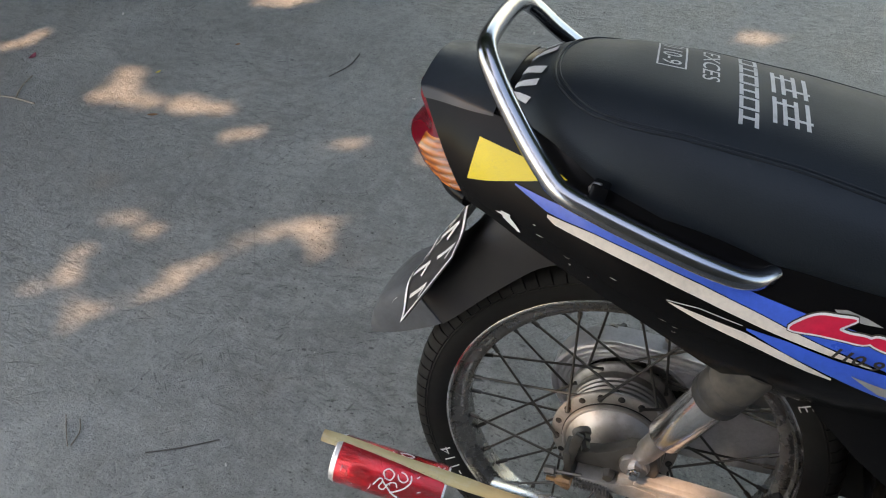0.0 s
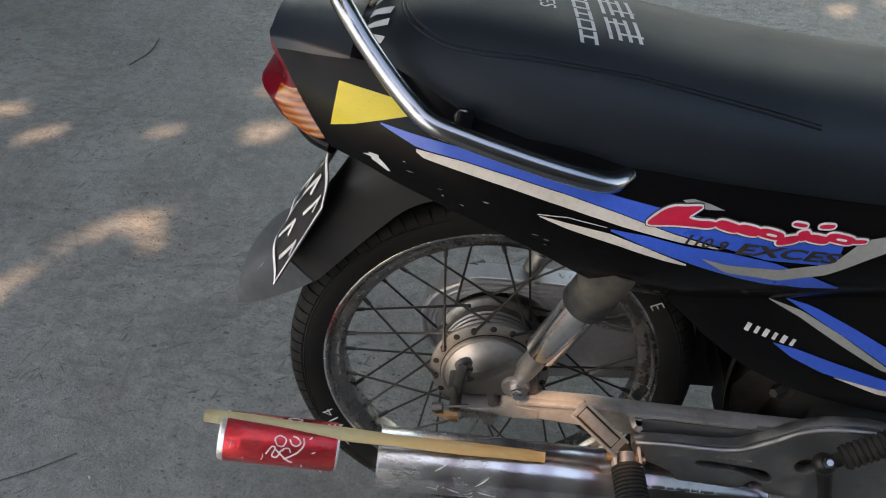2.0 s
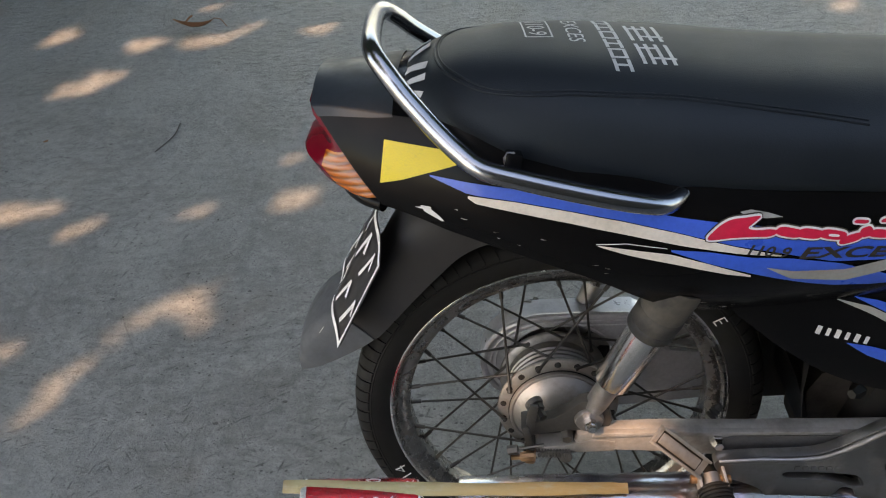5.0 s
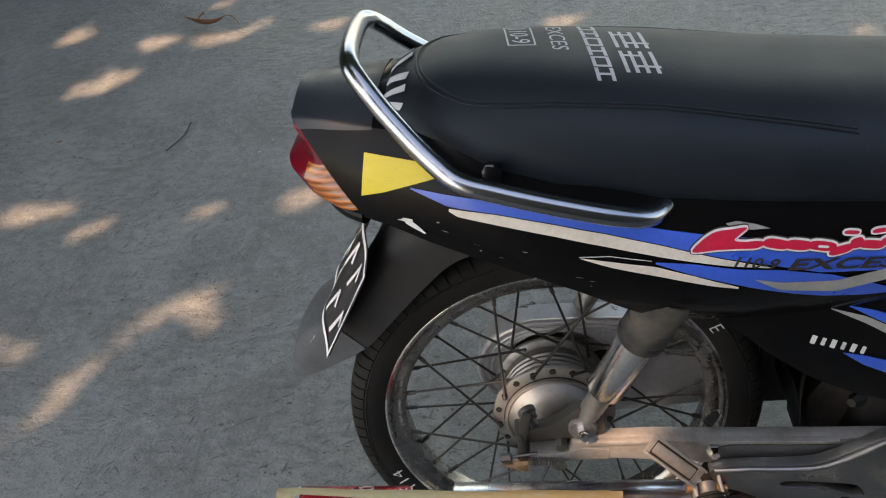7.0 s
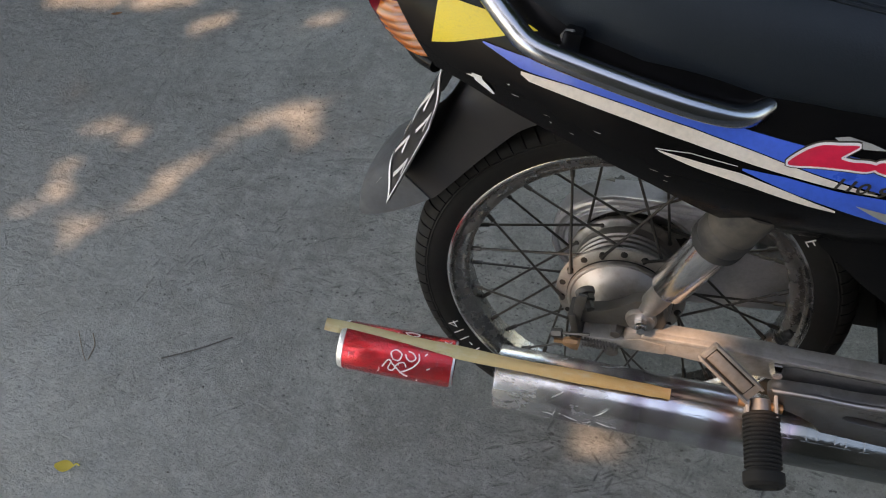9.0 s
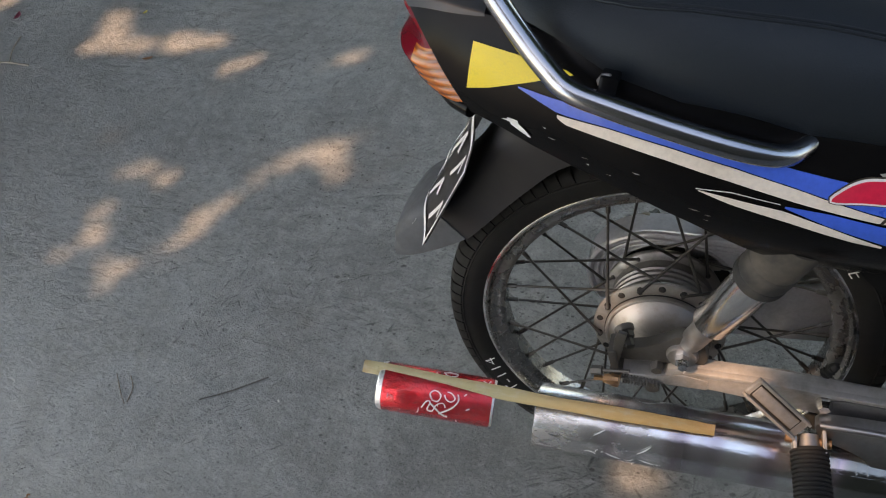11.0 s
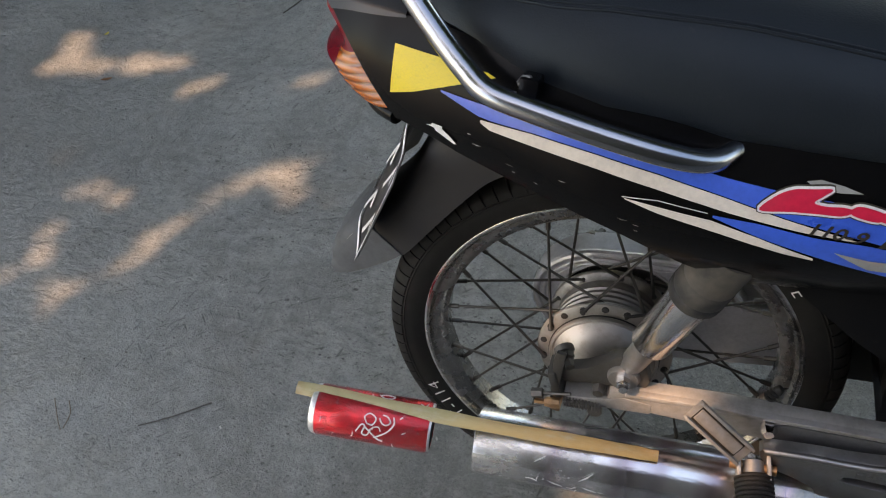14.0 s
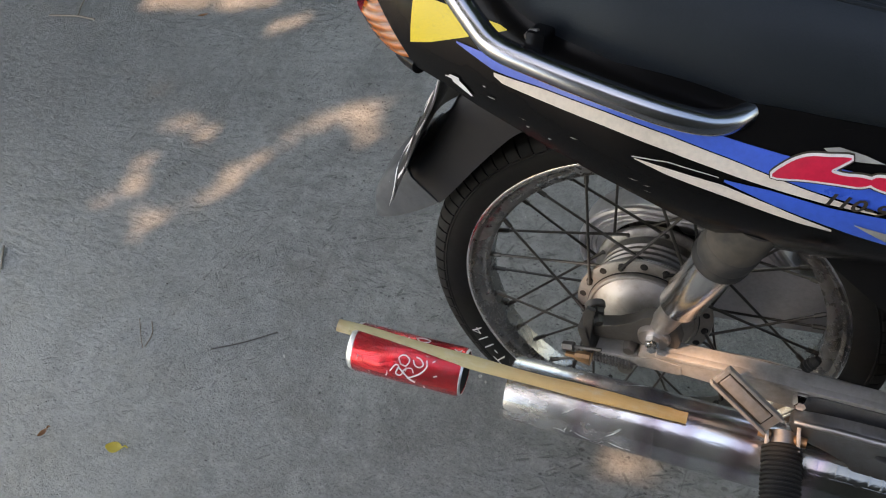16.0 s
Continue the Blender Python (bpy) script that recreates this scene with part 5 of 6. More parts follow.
bm = plate(outline, -0.006, 0.0, bevel=0)
bmesh.ops.subdivide_edges(bm, edges=bm.edges, cuts=2, use_grid_fill=True)
for v in bm.verts:
    v.co.y = cover_y(v.co.x, v.co.z) + v.co.y + 0.006
side_cover = fit("side_cover", bm, M_COVER, label="black plastic lower side cover with blue stripes")
twin = side_cover.data.copy()
twin.transform(Matrix.Diagonal((1, -1, 1, 1)))
twin.flip_normals()
other = new("side_cover", twin)
other.parent, other.location = bike, (0, 0, AXLE_UP)


def cover_band(upper, lower, material, off):
    x0, x1 = max(upper[0][0], lower[0][0]), min(upper[-1][0], lower[-1][0])
    bm = bmesh.new()
    cols = []
    for x in np.linspace(x0, x1, 24):
        a, b = np.interp(x, *zip(*upper)), np.interp(x, *zip(*lower))
        cols.append([bm.verts.new(on_cover(x, b + (a - b) * s, off)) for s in (0, 0.5, 1)])
    for c, d in zip(cols, cols[1:]):
        for k in range(2):
            bm.faces.new((c[k], d[k], d[k + 1], c[k + 1]))
    fit("cover_stripe", bm, material, side_cover)


cover_band([(0.300, 0.2605), (0.33, 0.2545), (0.38, 0.232), (0.44, 0.202), (0.50, 0.178), (0.58, 0.165)], [(0.300, 0.2595), (0.33, 0.243), (0.38, 0.215), (0.44, 0.178), (0.50, 0.158), (0.58, 0.15)], M_BLUE, 0.0012)
cover_band([(0.283, 0.2570), (0.32, 0.247), (0.37, 0.2205), (0.425, 0.186), (0.44, 0.176)], [(0.283, 0.2560), (0.32, 0.238), (0.37, 0.208), (0.425, 0.177), (0.44, 0.173)], M_GREY, 0.0016)
cover_band([(0.305, 0.195), (0.33, 0.1905), (0.38, 0.176), (0.44, 0.160), (0.50, 0.158)], [(0.305, 0.194), (0.33, 0.176), (0.37, 0.157), (0.44, 0.141), (0.50, 0.140)], M_BLUE, 0.0014)
cover_band([(0.385, 0.153), (0.44, 0.1425), (0.52, 0.140)], [(0.385, 0.152), (0.44, 0.1335), (0.52, 0.130)], M_CREAM, 0.0018)
for k in range(6):
    u = 0.272 + 0.0105 * k
    z = 0.2135 - 0.0028 * k
    marks = [[(-0.0005, -0.0035), (0.0005, 0.0035)]]
    pts, faces = strokes(marks, 0.0042 if k % 2 else 0.0054)
    fit("cover_mark", mapped(pts, faces, lambda p, q: on_cover(u + p, z + q - 0.27 * p, 0.0015)), M_WHITE, side_cover)

# -- dusty flap ahead of the tyre and the dark engine behind the covers
bm = bmesh.new()
rows = []
for z in np.linspace(-0.075, 0.30, 12):
    rows.append([bm.verts.new((0.300 + 0.055 * ((0.12 - z) / 0.2) ** 2 * (z < 0.12) + 0.012 * math.cos(w * 3) - 0.006, 0.088 * w, z)) for w in np.linspace(-1, 1, 9)])
for r, s in zip(rows, rows[1:]):
    for k in range(8):
        bm.faces.new((r[k], r[k + 1], s[k + 1], s[k]))
bmesh.ops.solidify(bm, geom=bm.faces[:], thickness=0.004)
fit("mud_flap", bm, M_FLAP, label="dust-brown rubber flap ahead of the tyre")
engine = fit("engine", joined(box((0.30, 0.17, 0.15), (0.56, 0.0, -0.010), (0, -6, 0), 0.02), box((0.10, 0.13, 0.16), (0.42, 0.0, 0.03), (0, 12, 0), 0.015),
                              turned([(0, 0), (0.060, 0), (0.066, 0.1), (0.066, 0.9), (0.055, 1.0), (0, 1.0)], (0.50, 0.03, -0.01), (0.50, -0.100, -0.01), 32)), M_ENGINE, label="grimy dark engine casting")
fit("engine_mount", box((0.09, 0.12, 0.05), (0.39, 0.0, 0.105), (0, 25, 0), 0.01), M_ENGINE, engine)
for z, y in ((0.075, -0.068),):
    fit("engine_bolt", turned([(0, 0), (0.009, 0), (0.009, 0.6), (0.006, 1), (0, 1)], (0.36, y, z), (0.345, y - 0.012, z + 0.004), 6), M_BLACKSTEEL, engine)
M_CASTING = paint("dusty_brown_casting", (0.060, 0.051, 0.043), 0.7, 0.7, 0.0, 0.2, (0.025, 0.022, 0.018), 40)
fit("engine_lug", joined(plate([(0.322, -0.070), (0.318, 0.000), (0.312, 0.036), (0.326, 0.070), (0.352, 0.078), (0.372, 0.045), (0.385, -0.005), (0.400, -0.07)], -0.035, 0.045, bevel=0.006), box((0.05, 0.05, 0.030), (0.372, -0.02, 0.085), (0, 40, 0), 0.006)), M_CASTING, engine, "dusty brown engine lug")
fender = bmesh.new()
arc = [[fender.verts.new((0.296 * math.cos(a), w, 0.296 * math.sin(a))) for w in np.linspace(-0.078, 0.078, 7)] for a in np.linspace(radians(3), radians(62), 14)]
for r, t in zip(arc, arc[1:]):
    for k in range(6):
        fender.faces.new((r[k], r[k + 1], t[k + 1], t[k]))
bmesh.ops.solidify(fender, geom=fender.faces[:], thickness=0.003)
fit("inner_fender", fender, M_COVER, label="black plastic inner fender ahead of the tyre")
# two dark plates added to fill the shadowed gap ahead of the tyre
fit("gap_blocker", plate([(0.262, 0.10), (0.274, 0.05), (0.285, -0.055), (0.42, -0.05), (0.46, 0.26), (0.25, 0.26), (0.238, 0.18)], 0.044, 0.052, bevel=0.002), M_ENGINE, engine)
fit("side_blocker", plate([(0.275, 0.035), (0.285, 0.26), (0.46, 0.28), (0.46, 0.0), (0.36, 0.01)], 0.085, 0.100, bevel=0.004), M_ENGINE, engine)
fit("spine_frame", tube([(0.14, 0, 0.38), (0.3, 0, 0.32), (0.45, 0, 0.16), (0.52, 0, 0.05)], 0.028, 14, 5), M_ENGINE, label="dark frame tube")
fit("rubber_bellows", turned([(0, 0), (0.005, 0), (0.007, 0.12), (0.005, 0.2), (0.007, 0.3), (0.005, 0.4), (0.007, 0.5), (0.005, 0.6), (0.006, 0.7), (0.004, 1), (0, 1)], (0.180, -0.082, 0.046), (0.192, -0.078, 0.062), 20), M_PEG, label="black rubber bellows")


# ---------------------------------------------------------------- can on a bamboo strip, taped to the silencer
def bike_point(x, y, z):
    return bike.matrix_world @ Vector((x, y, z + AXLE_UP))


ca, cb = bike_point(-0.337, -0.177, -0.001), bike_point(-0.190, -0.158, -0.025)
can = part("drink_can", turned([(0.0261, 0.020), (0.0250, 0.004), (0.0266, 0.0), (0.0285, 0.006), (0.0285, 0.016), (0.0309, 0.055), (0.0309, 0.955), (0.0285, 0.985), (0.0279, 0.992), (0.0266, 0.985), (0.0261, 0.95), (0.0261, 0.75)], ca, cb, 48), M_CAN)
tagged(can, "red aluminium drink can, cut open, taped under a bamboo strip", "can")
part("can_base", turned([(0, 0.022), (0.0262, 0.021), (0.0279, 0.001), (0.0294, 0.010), (0.0300, 0.022), (0.0312, 0.048), (0.0305, 0.052)], ca, cb, 40), M_ALU, can, "bare silver can end")
part("can_rim", turned([(0.0290, 0.965), (0.0296, 0.975), (0.0285, 0.992), (0.0272, 0.992)], ca, cb, 40), M_ALU, can)
part("torn_opening", turned([(0.0250, 0.80), (0.0262, 0.975), (0.0245, 0.990), (0.0, 0.93)], ca, cb, 24), M_HOLE, can, "dark torn can end")
# white flowing marks on the can, as plain swirls
cd = (cb - ca).normalized()
cu = (bike_point(0, -0.55, 0.83) - bike_point(0, 0, 0)).normalized()
cu = (cu - cd * cu.dot(cd)).normalized()
cs = cd.cross(cu)


def on_can(s, a, off=0.0007):
    return ca + (cb - ca) * s + (0.0309 + off) * (math.cos(a) * cu + math.sin(a) * cs)


def swirl(points, width):
    line = curve_points([(s, a, 0) for s, a in points], 7)
    return [on_can(p.x, p.y) for p in line], width


for pts_sa, w in (([(0.40, 0.62), (0.44, 0.30), (0.47, 0.34), (0.45, 0.66), (0.49, 0.72), (0.52, 0.42)], 0.0015),
                  ([(0.48, 0.20), (0.46, -0.02), (0.50, -0.16), (0.55, -0.02), (0.53, 0.24), (0.48, 0.22)], 0.0015),
                  ([(0.47, 0.36), (0.53, 0.62), (0.58, 0.84), (0.62, 0.92)], 0.0018),
                  ([(0.55, 0.78), (0.60, 0.62), (0.66, 0.40), (0.70, 0.10), (0.69, -0.16)], 0.0016),
                  ([(0.58, -0.06), (0.60, 0.12), (0.64, 0.18), (0.67, 0.04), (0.64, -0.14), (0.60, -0.18)], 0.0015),
                  ([(0.50, 0.52), (0.54, 0.34), (0.58, 0.30), (0.60, 0.46)], 0.0013),
                  ([(0.74, -0.12), (0.76, -0.22)], 0.0014), ([(0.77, 0.42), (0.80, 0.34)], 0.0012),
                  ([(0.54, -1.10), (0.58, -0.92), (0.64, -0.95), (0.66, -1.10), (0.60, -1.18), (0.55, -1.10)], 0.0012),
                  ([(0.48, -1.0), (0.50, -0.85)], 0.0013),
                  ([(0.88, -0.95), (0.92, -0.85), (0.94, -1.0)], 0.0012)):
    line, w = swirl(pts_sa, w)
    part("white_swirl", tube(line, 0.62 * w, 6, 1), M_WHITE, can)

ba_, bb = Vector((-0.354, -0.1735, 0.0285)), Vector((0.075, -0.1365, -0.0275))
bm = bmesh.new()
rows = []
wn_ = 40
for k in range(wn_ + 1):
    s = k / wn_
    c = ba_ + (bb - ba_) * s
    w = 0.0078 + 0.0006 * math.sin(s * 19) - 0.0012 * (s > 0.97)
    wob = 0.0012 * math.sin(s * 7 + 1)
    up_b = Vector((0, -0.45, 0.89))
    sd_b = Vector((0, 0.89, 0.45))
    prof = [(-w, -0.0022), (-w, 0.0012), (-w * 0.8, 0.0024), (0, 0.0034 + 0.0015 * (abs(s - 0.36) < 0.014)), (w * 0.8, 0.0024), (w, 0.0012), (w, -0.0022)]
    rows.append([bm.verts.new(bike_point(*(c + sd_b * (p + wob) + up_b * q))) for p, q in prof])
for r, t in zip(rows, rows[1:]):
    for k in range(7):
        bm.faces.new((r[k], r[(k + 1) % 7], t[(k + 1) % 7], t[k]))
bm.faces.new(rows[0])
bm.faces.new(rows[-1])
stick = part("bamboo_strip", bm, M_BAMBOO)
tagged(stick, "pale yellow split bamboo strip taped along the silencer", "bamboo strip")


def wrap(name, label, a, b, s0, s1, radius, bulge, lo, hi, seed):
    """Clear film drawn round a bar from angle lo to hi, a little crumpled."""
    rnd = random.Random(seed)
    d = (b - a).normalized()
    u = (cu - d * cu.dot(d)).normalized()
    w = d.cross(u)
    bm = bmesh.new()
    rows = []
    for s in np.linspace(s0, s1, 34):
        row = []
        for t in np.linspace(lo, hi, 26):
            lift = bulge * max(0.0, 1 - (t / 0.55) ** 2)
            r = radius + lift + 0.0007 * noise.noise(Vector((s * 40, t * 5, seed)))
            row.append(bm.verts.new(a + (b - a) * float(s + 0.006 * noise.noise(Vector((t * 3, seed, s * 4)))) + float(r) * (math.cos(t) * u + math.sin(t) * w)))
        rows.append(row)
    for r, t in zip(rows, rows[1:]):
        for k in range(25):
            bm.faces.new((r[k], r[k + 1], t[k + 1], t[k]))
    ob = part(name, bm, M_TAPE)
    ob.visible_shadow = False
    return tagged(ob, label, "tape")


M_CREASE = paint("white_tape_crease", (0.74, 0.74, 0.71), 0.3, 0.1, scale=90)


def creases(tape, a, b, radius, count, s_span, t_span, seed):
    """Short bright folds where the film has doubled over itself."""
    rnd = random.Random(seed)
    d = (b - a).normalized()
    u = (cu - d * cu.dot(d)).normalized()
    w = d.cross(u)
    for k in range(count):
        s, t = rnd.uniform(*s_span), rnd.uniform(*t_span)
        ds, dt = rnd.uniform(-0.035, 0.035), rnd.uniform(-0.28, 0.28)
        pts = []
        for q in (0, 0.5, 1):
            tt, ss = t + dt * q + rnd.uniform(-0.03, 0.03), s + ds * q + rnd.uniform(-0.004, 0.004)
            pts.append(a + (b - a) * ss + (radius + 0.0008) * (math.cos(tt) * u + math.sin(tt) * w))
        part("tape_fold", tube(pts, [0.0002, rnd.uniform(0.0005, 0.0009), 0.0002], 5, 4, flat=0.5), M_CREASE, tape)


can_tape = wrap("clear_tape", "crumpled clear packing tape round a red can", ca, cb, -0.02, 0.99, 0.0320, 0.003, -1.9, 1.9, 3)
ma_w, mb_w = bike_point(*ma), bike_point(*mb)
pipe_tape = wrap("clear_tape", "crumpled clear packing tape round the chrome silencer", ma_w, mb_w, -0.01, 0.36, 0.0424, 0.004, -2.2, 2.2, 8)

creases(can_tape, ca, cb, 0.0324, 6, (0.08, 0.9), (0.1, 1.2), 21)
creases(pipe_tape, ma_w, mb_w, 0.0428, 9, (0.05, 0.30), (0.2, 1.3), 22)

# ---------------------------------------------------------------- litter on the ground
def leaf(name, at, length, width, turn, material, label, curl=0.010, stem=True):
    bm = bmesh.new()
    rows = []
    for s in np.linspace(0, 1, 11):
        w = width * math.sin(math.pi * min(1, s * 0.94 + 0.04)) ** 0.8 / 2
        z = 0.004 + curl * (2 * s - 1) ** 2
        rows.append([bm.verts.new((length * (s - 0.5), w * q, z + 0.35 * curl * abs(q) * math.sin(math.pi * s))) for q in (-1, -0.5, 0, 0.5, 1)])
    for r, t in zip(rows, rows[1:]):
        for k in range(4):
            bm.faces.new((r[k], r[k + 1], t[k + 1], t[k]))
    bmesh.ops.solidify(bm, geom=bm.faces[:], thickness=0.0008)
    ob = part(name, bm, material)
    ob.matrix_world = pose(at[0], at[1], 0, 0, 0, turn)
    if stem:
        part("stalk", tube([(length * 0.48, 0, 0.004 + curl), (length * 0.62, 0.004, 0.004 + curl * 0.8), (length * 0.74, 0.002, 0.003)], 0.0013, 6, 4), material, ob)
    return tagged(ob, label, "leaf", "fallen leaves")


leaf("fallen_leaf", (-0.837, -0.362), 0.034, 0.020, 12, M_YLEAF, "small fallen yellow leaf on concrete", 0.003)
leaf("fallen_leaf", (-0.995, -0.384), 0.020, 0.011, 60, M_DRYLEAF, "tiny dry brown leaf scrap on concrete", 0.002)
big = leaf("fallen_leaf", (-1.050, 1.640), 0.140, 0.024, -4, M_DRYLEAF, "curled dry brown leaf with twig on concrete", 0.030)
part("twig_end", tube([(-0.04, 0.006, 0.012), (-0.03, 0.030, 0.02), (-0.022, 0.042, 0.022)], 0.003, 6, 4), M_DRYLEAF, big)
leaf("fallen_leaf", (-1.346, 0.688), 0.030, 0.010, 20, M_DRYLEAF, "tiny reddish leaf scrap on concrete", 0.002, False)
leaf("fallen_leaf", (-1.451, 0.860), 0.016, 0.009, 70, M_YLEAF, "tiny yellow petal on concrete", 0.002, False)
leaf("fallen_petal", (-1.852, 0.815), 0.034, 0.018, 100, M_PETAL, "dark pink crumpled petal on concrete", 0.006, False)
leaf("fallen_leaf", (-1.31, 1.05), 0.016, 0.009, 40, M_DRYLEAF, "tiny dry leaf scrap on concrete", 0.002, False)


def twig(label, lines, r, material=M_TWIG):
    main = part("twig", tube([(x, y, r) for x, y in lines[0]], r, 6, 5), material)
    for line in lines[1:]:
        part("side_shoot", tube([(x, y, r) for x, y in line], r * 0.8, 6, 5), material, main)
    tagged(main, label, "twig", "fallen twigs")


twig("thin grey forked twig on concrete", [[(-1.862, 0.628), (-1.80, 0.634), (-1.754, 0.637), (-1.69, 0.632)], [(-1.758, 0.637), (-1.782, 0.69), (-1.789, 0.738)]], 0.0024)
twig("thin grey twig on concrete", [[(-1.40, -0.065), (-1.382, -0.089), (-1.36, -0.118)]], 0.0018)
twig("short bent dark twig in a patch of sun", [[(-0.925, -0.128), (-0.908, -0.150), (-0.905, -0.178)], [(-0.955, -0.130), (-0.925, -0.165), (-0.908, -0.182)]], 0.0010)
twig("thin straight straw on concrete", [[(-0.770, -0.145), (-0.715, -0.115), (-0.660, -0.078)]], 0.0013, M_DARKGRIT)
twig("thin dark twig on concrete", [[(-0.985, 0.985), (-0.955, 1.05), (-0.952, 1.11)]], 0.0018, M_DARKGRIT)


def crumbs(name, spots, material, label):
    rnd = random.Random(len(spots))
    bm = bmesh.new()
    for x, y, r in spots:
        m = pose(x, y, r * 0.3, rnd.uniform(0, 90), rnd.uniform(0, 90), rnd.uniform(0, 360))
        made = bmesh.ops.create_icosphere(bm, subdivisions=1, radius=r)["verts"]
        for v in made:
            v.co = v.co * rnd.uniform(0.6, 1.15)
        bmesh.ops.scale(bm, vec=(1, rnd.uniform(0.5, 1), rnd.uniform(0.4, 0.7)), verts=made)
        bmesh.ops.transform(bm, matrix=m, verts=made)
    tagged(part(name, bm, material, smooth=60), label, "grit", kind="stuff")


rnd = random.Random(5)
dark = [(rnd.gauss(-0.705, 0.045), rnd.gauss(0.41, 0.045), rnd.uniform(0.0008, 0.0028)) for _ in range(60)]
dark += [(rnd.gauss(-0.90, 0.03), rnd.gauss(-0.05, 0.02), rnd.uniform(0.001, 0.003)) for _ in range(10)]
dark += [(rnd.uniform(-2.2, 0.3), rnd.uniform(-0.6, 2.0), rnd.uniform(0.0008, 0.0026)) for _ in range(420)]
crumbs("dark_grit", dark, M_DARKGRIT, "scattered dark grit on the concrete")
pale = [(-0.724, 0.960, 0.007), (-0.70, 1.01, 0.004), (-0.623, -0.117, 0.004), (-0.272, -0.053, 0.006), (-0.26, -0.06, 0.004), (-0.52, 1.35, 0.006), (-1.75, 1.1, 0.007)]
pale += [(rnd.uniform(-2.2, 0.3), rnd.uniform(-0.6, 2.0), rnd.uniform(0.0008, 0.0022)) for _ in range(260)]
crumbs("pale_grit", pale, M_GRIT, "scattered pale grit and chips on the concrete")

# ---------------------------------------------------------------- shade tree, out of view towards the sun
# Gaps in its crown let through the sun patches: centres and half sizes on the ground.
GAPS = [
    (-1.535, 0.815, 0.055, 0.060, 0), (-1.505, 0.735, 0.085, 0.055, 30), (-1.385, 0.740, 0.080, 0.030, 8), (-1.265, 0.755, 0.080, 0.048, 10), (-1.185, 0.775, 0.040, 0.025, 20),
    (-1.058, 0.715, 0.038, 0.026, 20), (-1.10, 0.66, 0.030, 0.016, 60),
    (-0.875, 0.365, 0.042, 0.018, 40), (-0.825, 0.412, 0.048, 0.034, 42), (-0.775, 0.450, 0.050, 0.034, 40), (-0.725, 0.490, 0.034, 0.022, 30), (-0.707, 0.392, 0.034, 0.030, 60), (-0.742, 0.418, 0.020, 0.018, 0),
    (-0.962, 0.226, 0.050, 0.026, 52), (-0.928, 0.272, 0.036, 0.014, 55), (-0.985, 0.140, 0.024, 0.016, 50),
    (-1.212, 0.232, 0.032, 0.026, 30), (-1.190, 0.155, 0.036, 0.026, 50), (-1.230, 0.106, 0.052, 0.018, 32), (-1.130, 0.112, 0.012, 0.010, 0), (-1.090, 0.064, 0.044, 0.028, 50),
    (-1.186, 0.340, 0.044, 0.026, 10), (-1.105, 0.330, 0.040, 0.018, -5), (-1.312, 0.431, 0.040, 0.003, 10),
    (-1.944, 0.897, 0.080, 0.028, 55), (-0.825, 0.724, 0.048, 0.026, 22),
    (-0.006, -0.110, 0.042, 0.030, 8), (0.500, -0.105, 0.045, 0.040, 20), (0.07, 1.510, 0.085, 0.036, 28), (-1.295, 1.335, 0.150, 0.046, 28), (-1.495, 1.632, 0.085, 0.055, 45), (-1.190, 1.560, 0.080, 0.055, 25), (-1.00, 1.550, 0.105, 0.045, 6), (-1.065, 1.765, 0.11, 0.030, 18), (-0.87, 1.625, 0.060, 0.016, 20), (-1.82, 1.736, 0.06, 0.045, 0),
    (-0.63, 1.59, 0.07, 0.04, 20), (-0.905, -0.140, 0.018, 0.026, 30), (0.108, 0.12, 0.035, 0.025, 0), (-0.575, 0.778, 0.074, 0.042, 18), (-0.615, 0.935, 0.028, 0.026, 60),
    (-1.75, 1.75, 0.09, 0.05, 30), (-0.9, 1.95, 0.12, 0.05, 20), (-0.35, 1.9, 0.08, 0.05, 10), (-2.1, 1.45, 0.08, 0.05, 20), (0.45, 1.75, 0.08, 0.05, 10),
]
# openings whose light falls on the bike itself: where the ray passes, in bike coordinates
for bx, by, bz, rx_, ry_ in ((-0.212, -0.085, 0.490, 0.030, 0.018), (0.085, -0.11, 0.026, 0.048, 0.022), (0.155, -0.14, 0.0, 0.022, 0.020), (0.05, -0.125, 0.15, 0.02, 0.02), (0.19, -0.12, -0.03, 0.03, 0.015)):
    p = bike_point(bx, by, bz)
    p = p - SUN_TO * (p.z / SUN_TO.z)
    GAPS.append((p.x, p.y, rx_ * 1.4, ry_ * 1.4, 0))


def lit(x, y, grow):
    for gx, gy, a, b, turn in GAPS:
        c, s = math.cos(radians(turn)), math.sin(radians(turn))
        u, v = c * (x - gx) + s * (y - gy), c * (y - gy) - s * (x - gx)
        if (u / (0.88 * a + grow)) ** 2 + (v / (0.88 * b + grow)) ** 2 < 1:
            return True
    return False


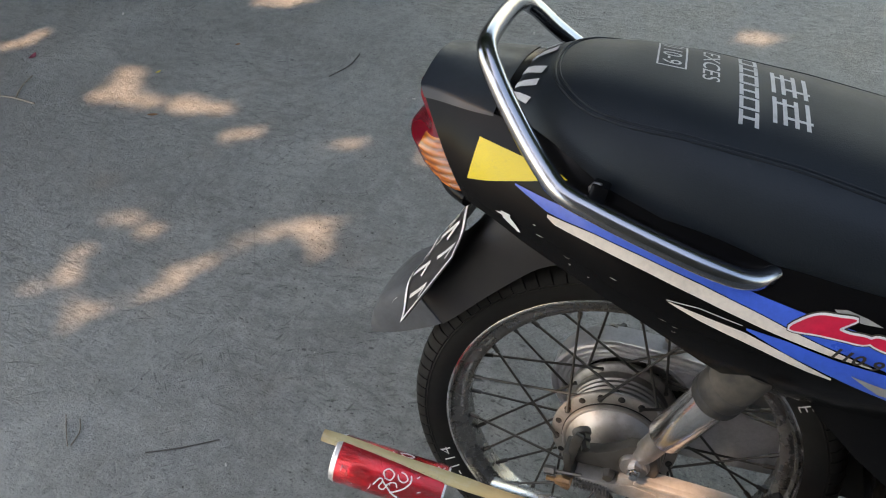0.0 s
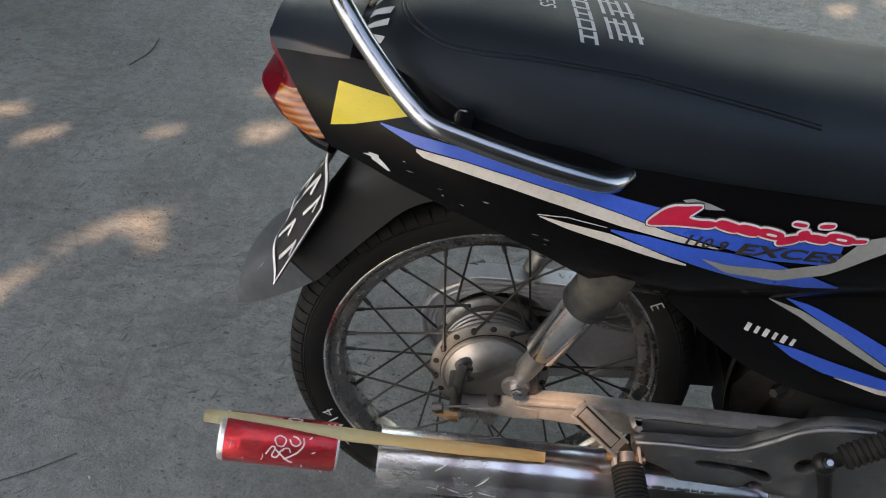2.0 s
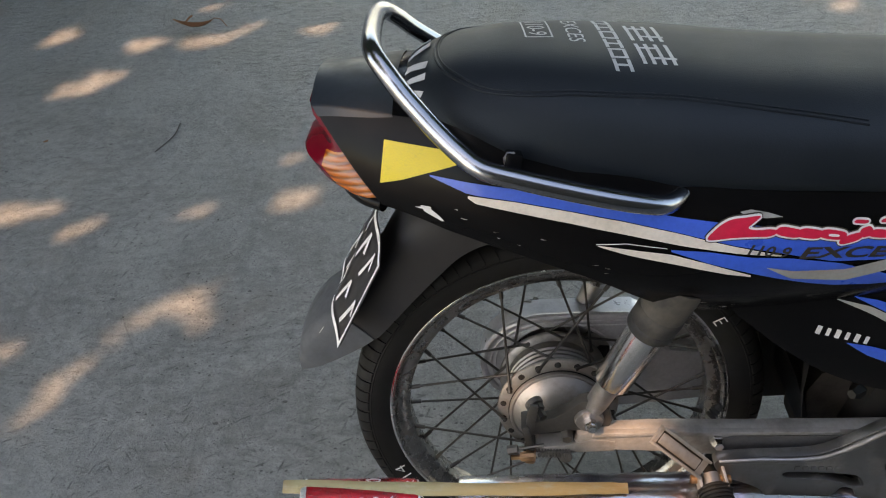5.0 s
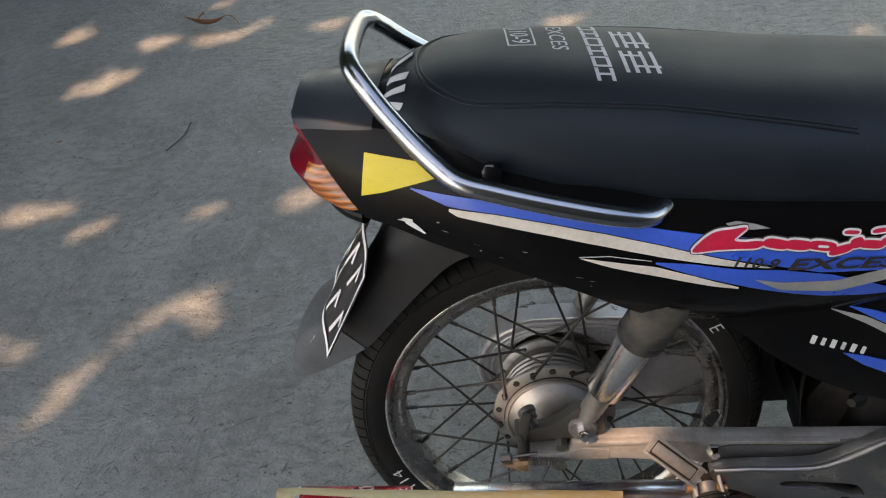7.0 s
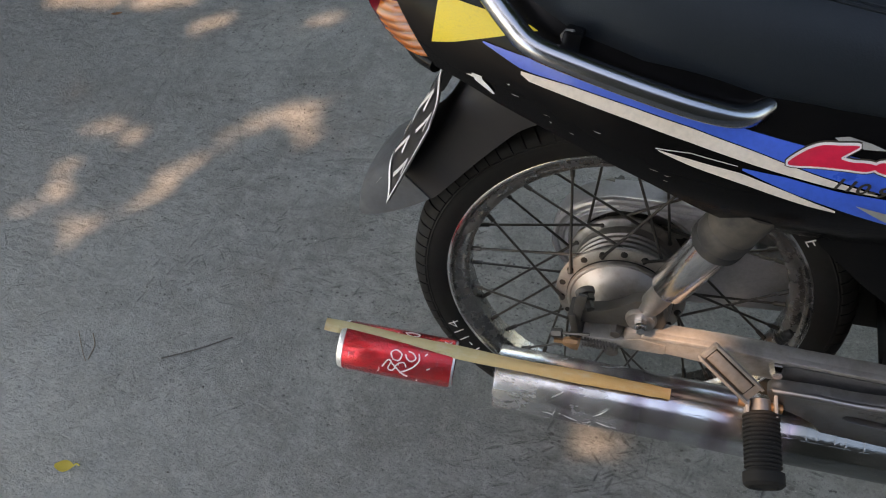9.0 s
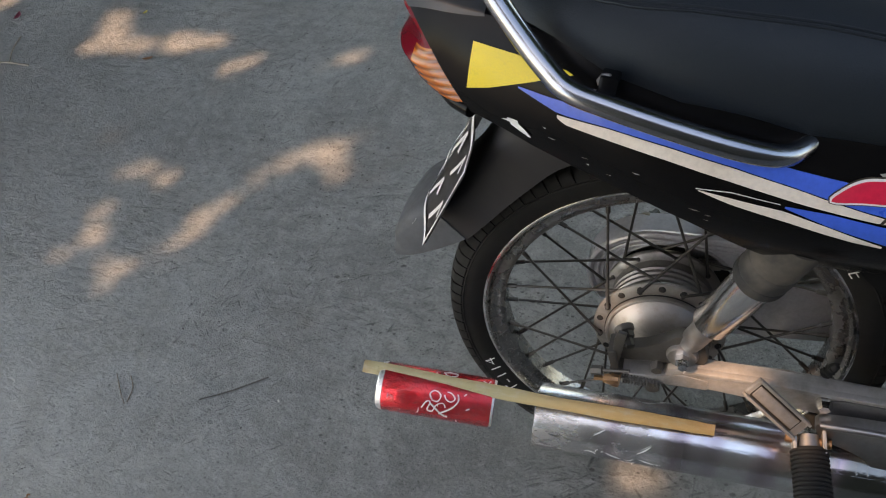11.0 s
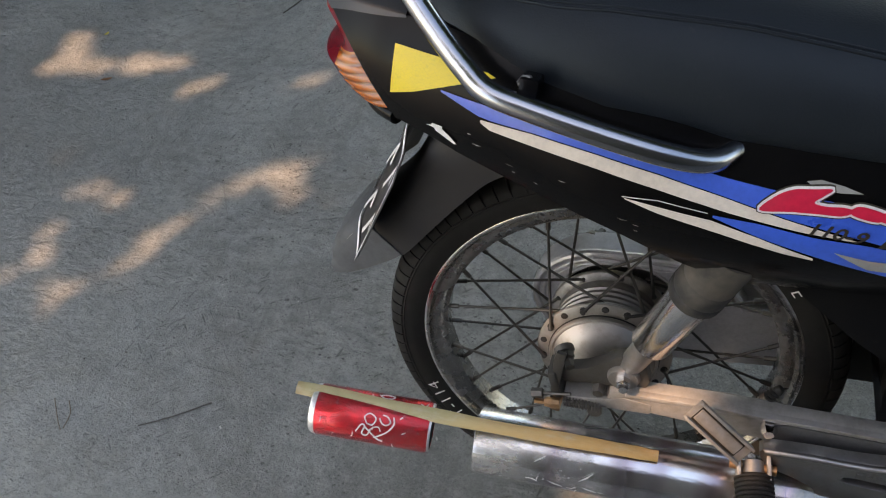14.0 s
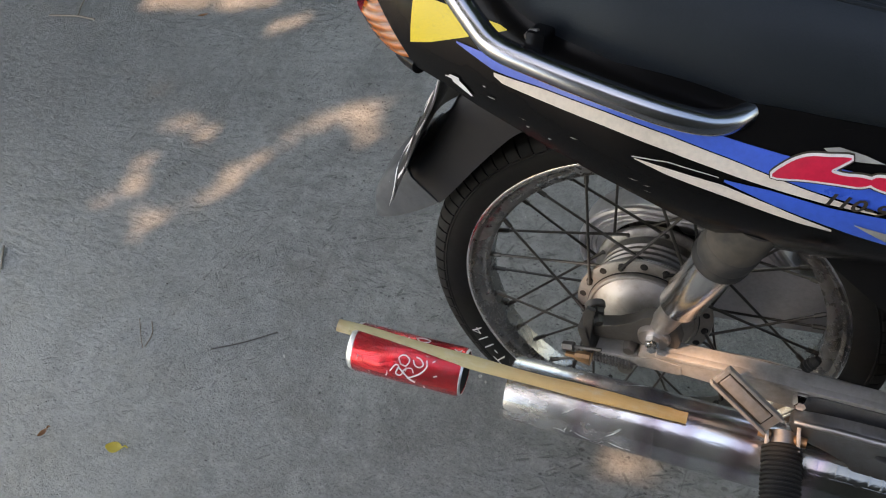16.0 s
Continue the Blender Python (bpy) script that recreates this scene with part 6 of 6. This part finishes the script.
rnd = random.Random(11)
verts, quads = [], []
for n in range(110000):
    gx, gy = rnd.uniform(-3.6, 2.6), rnd.uniform(-2.2, 3.6)
    if ((gx + 0.6) / 2.6) ** 2 + ((gy - 0.75) / 2.5) ** 2 > 1:
        continue
    inner_zone = -2.3 < gx < 0.8 and -0.8 < gy < 2.2
    size = rnd.uniform(0.045, 0.070)
    if lit(gx, gy, size * 0.40):
        continue
    if not inner_zone and rnd.random() < 0.7:
        continue
    far = 6.0 + rnd.gauss(0, 0.25) + 0.25 * math.sin(gx * 3.1) * math.cos(gy * 2.7)
    c = Vector((gx, gy, 0)) + SUN_TO * far
    n_ = (SUN_TO + Vector((rnd.gauss(0, 0.35), rnd.gauss(0, 0.35), rnd.gauss(0, 0.35)))).normalized()
    t_ = n_.orthogonal().normalized()
    t_.rotate(Matrix.Rotation(rnd.uniform(0, 6.28), 3, n_))
    b_ = n_.cross(t_)
    k = len(verts)
    verts += [c - t_ * size, c - b_ * size * 0.45 + n_ * 0.01, c + t_ * size, c + b_ * size * 0.45 + n_ * 0.01]
    quads.append((k, k + 1, k + 2, k + 3))
# extra low leaves, out of view, added to cut skylight on the far ground
for n in range(27000):
    size = rnd.uniform(0.09, 0.15)
    c = Vector((rnd.uniform(-6.5, 4.0), 0.35 + 5.8 * rnd.random() ** 0.85, rnd.uniform(2.8, 3.9))) if n % 4 else Vector((rnd.uniform(-5.0, -0.8), rnd.uniform(0.9, 4.0), rnd.uniform(2.4, 3.0)))
    n_ = Vector((rnd.gauss(0, 0.4), rnd.gauss(0, 0.4), 1)).normalized()
    t_ = n_.orthogonal().normalized()
    t_.rotate(Matrix.Rotation(rnd.uniform(0, 6.28), 3, n_))
    b_ = n_.cross(t_)
    k = len(verts)
    verts += [c - t_ * size, c - b_ * size * 0.5, c + t_ * size, c + b_ * size * 0.5]
    quads.append((k, k + 1, k + 2, k + 3))
me = bpy.data.meshes.new("crown")
me.from_pydata([tuple(v) for v in verts], [], quads)
me.materials.append(M_LEAF)
foot = Vector((-6.6, -4.6, 0))
tree = part("shade_tree", joined(tube([foot, foot + Vector((0.1, 0.05, 1.6)), foot + Vector((0.5, 0.35, 3.6)), foot + Vector((1.1, 0.9, 5.2))], [0.22, 0.17, 0.14, 0.10], 14, 6),
                                 tube([foot + Vector((0.5, 0.35, 3.6)), foot + Vector((0.2, 1.6, 5.0)), foot + Vector((0.8, 2.8, 6.0))], [0.10, 0.07, 0.03], 10, 6),
                                 tube([foot + Vector((0.9, 0.7, 4.7)), foot + Vector((2.2, 0.6, 5.6)), foot + Vector((3.2, 1.2, 6.1))], [0.09, 0.06, 0.03], 10, 6)), M_BARK)
tagged(tree, "unseen leafy shade tree, its crown shaped to the light", "tree")
crown = new("crown", me)
crown.parent = tree
tagged(crown, kind="stuff")
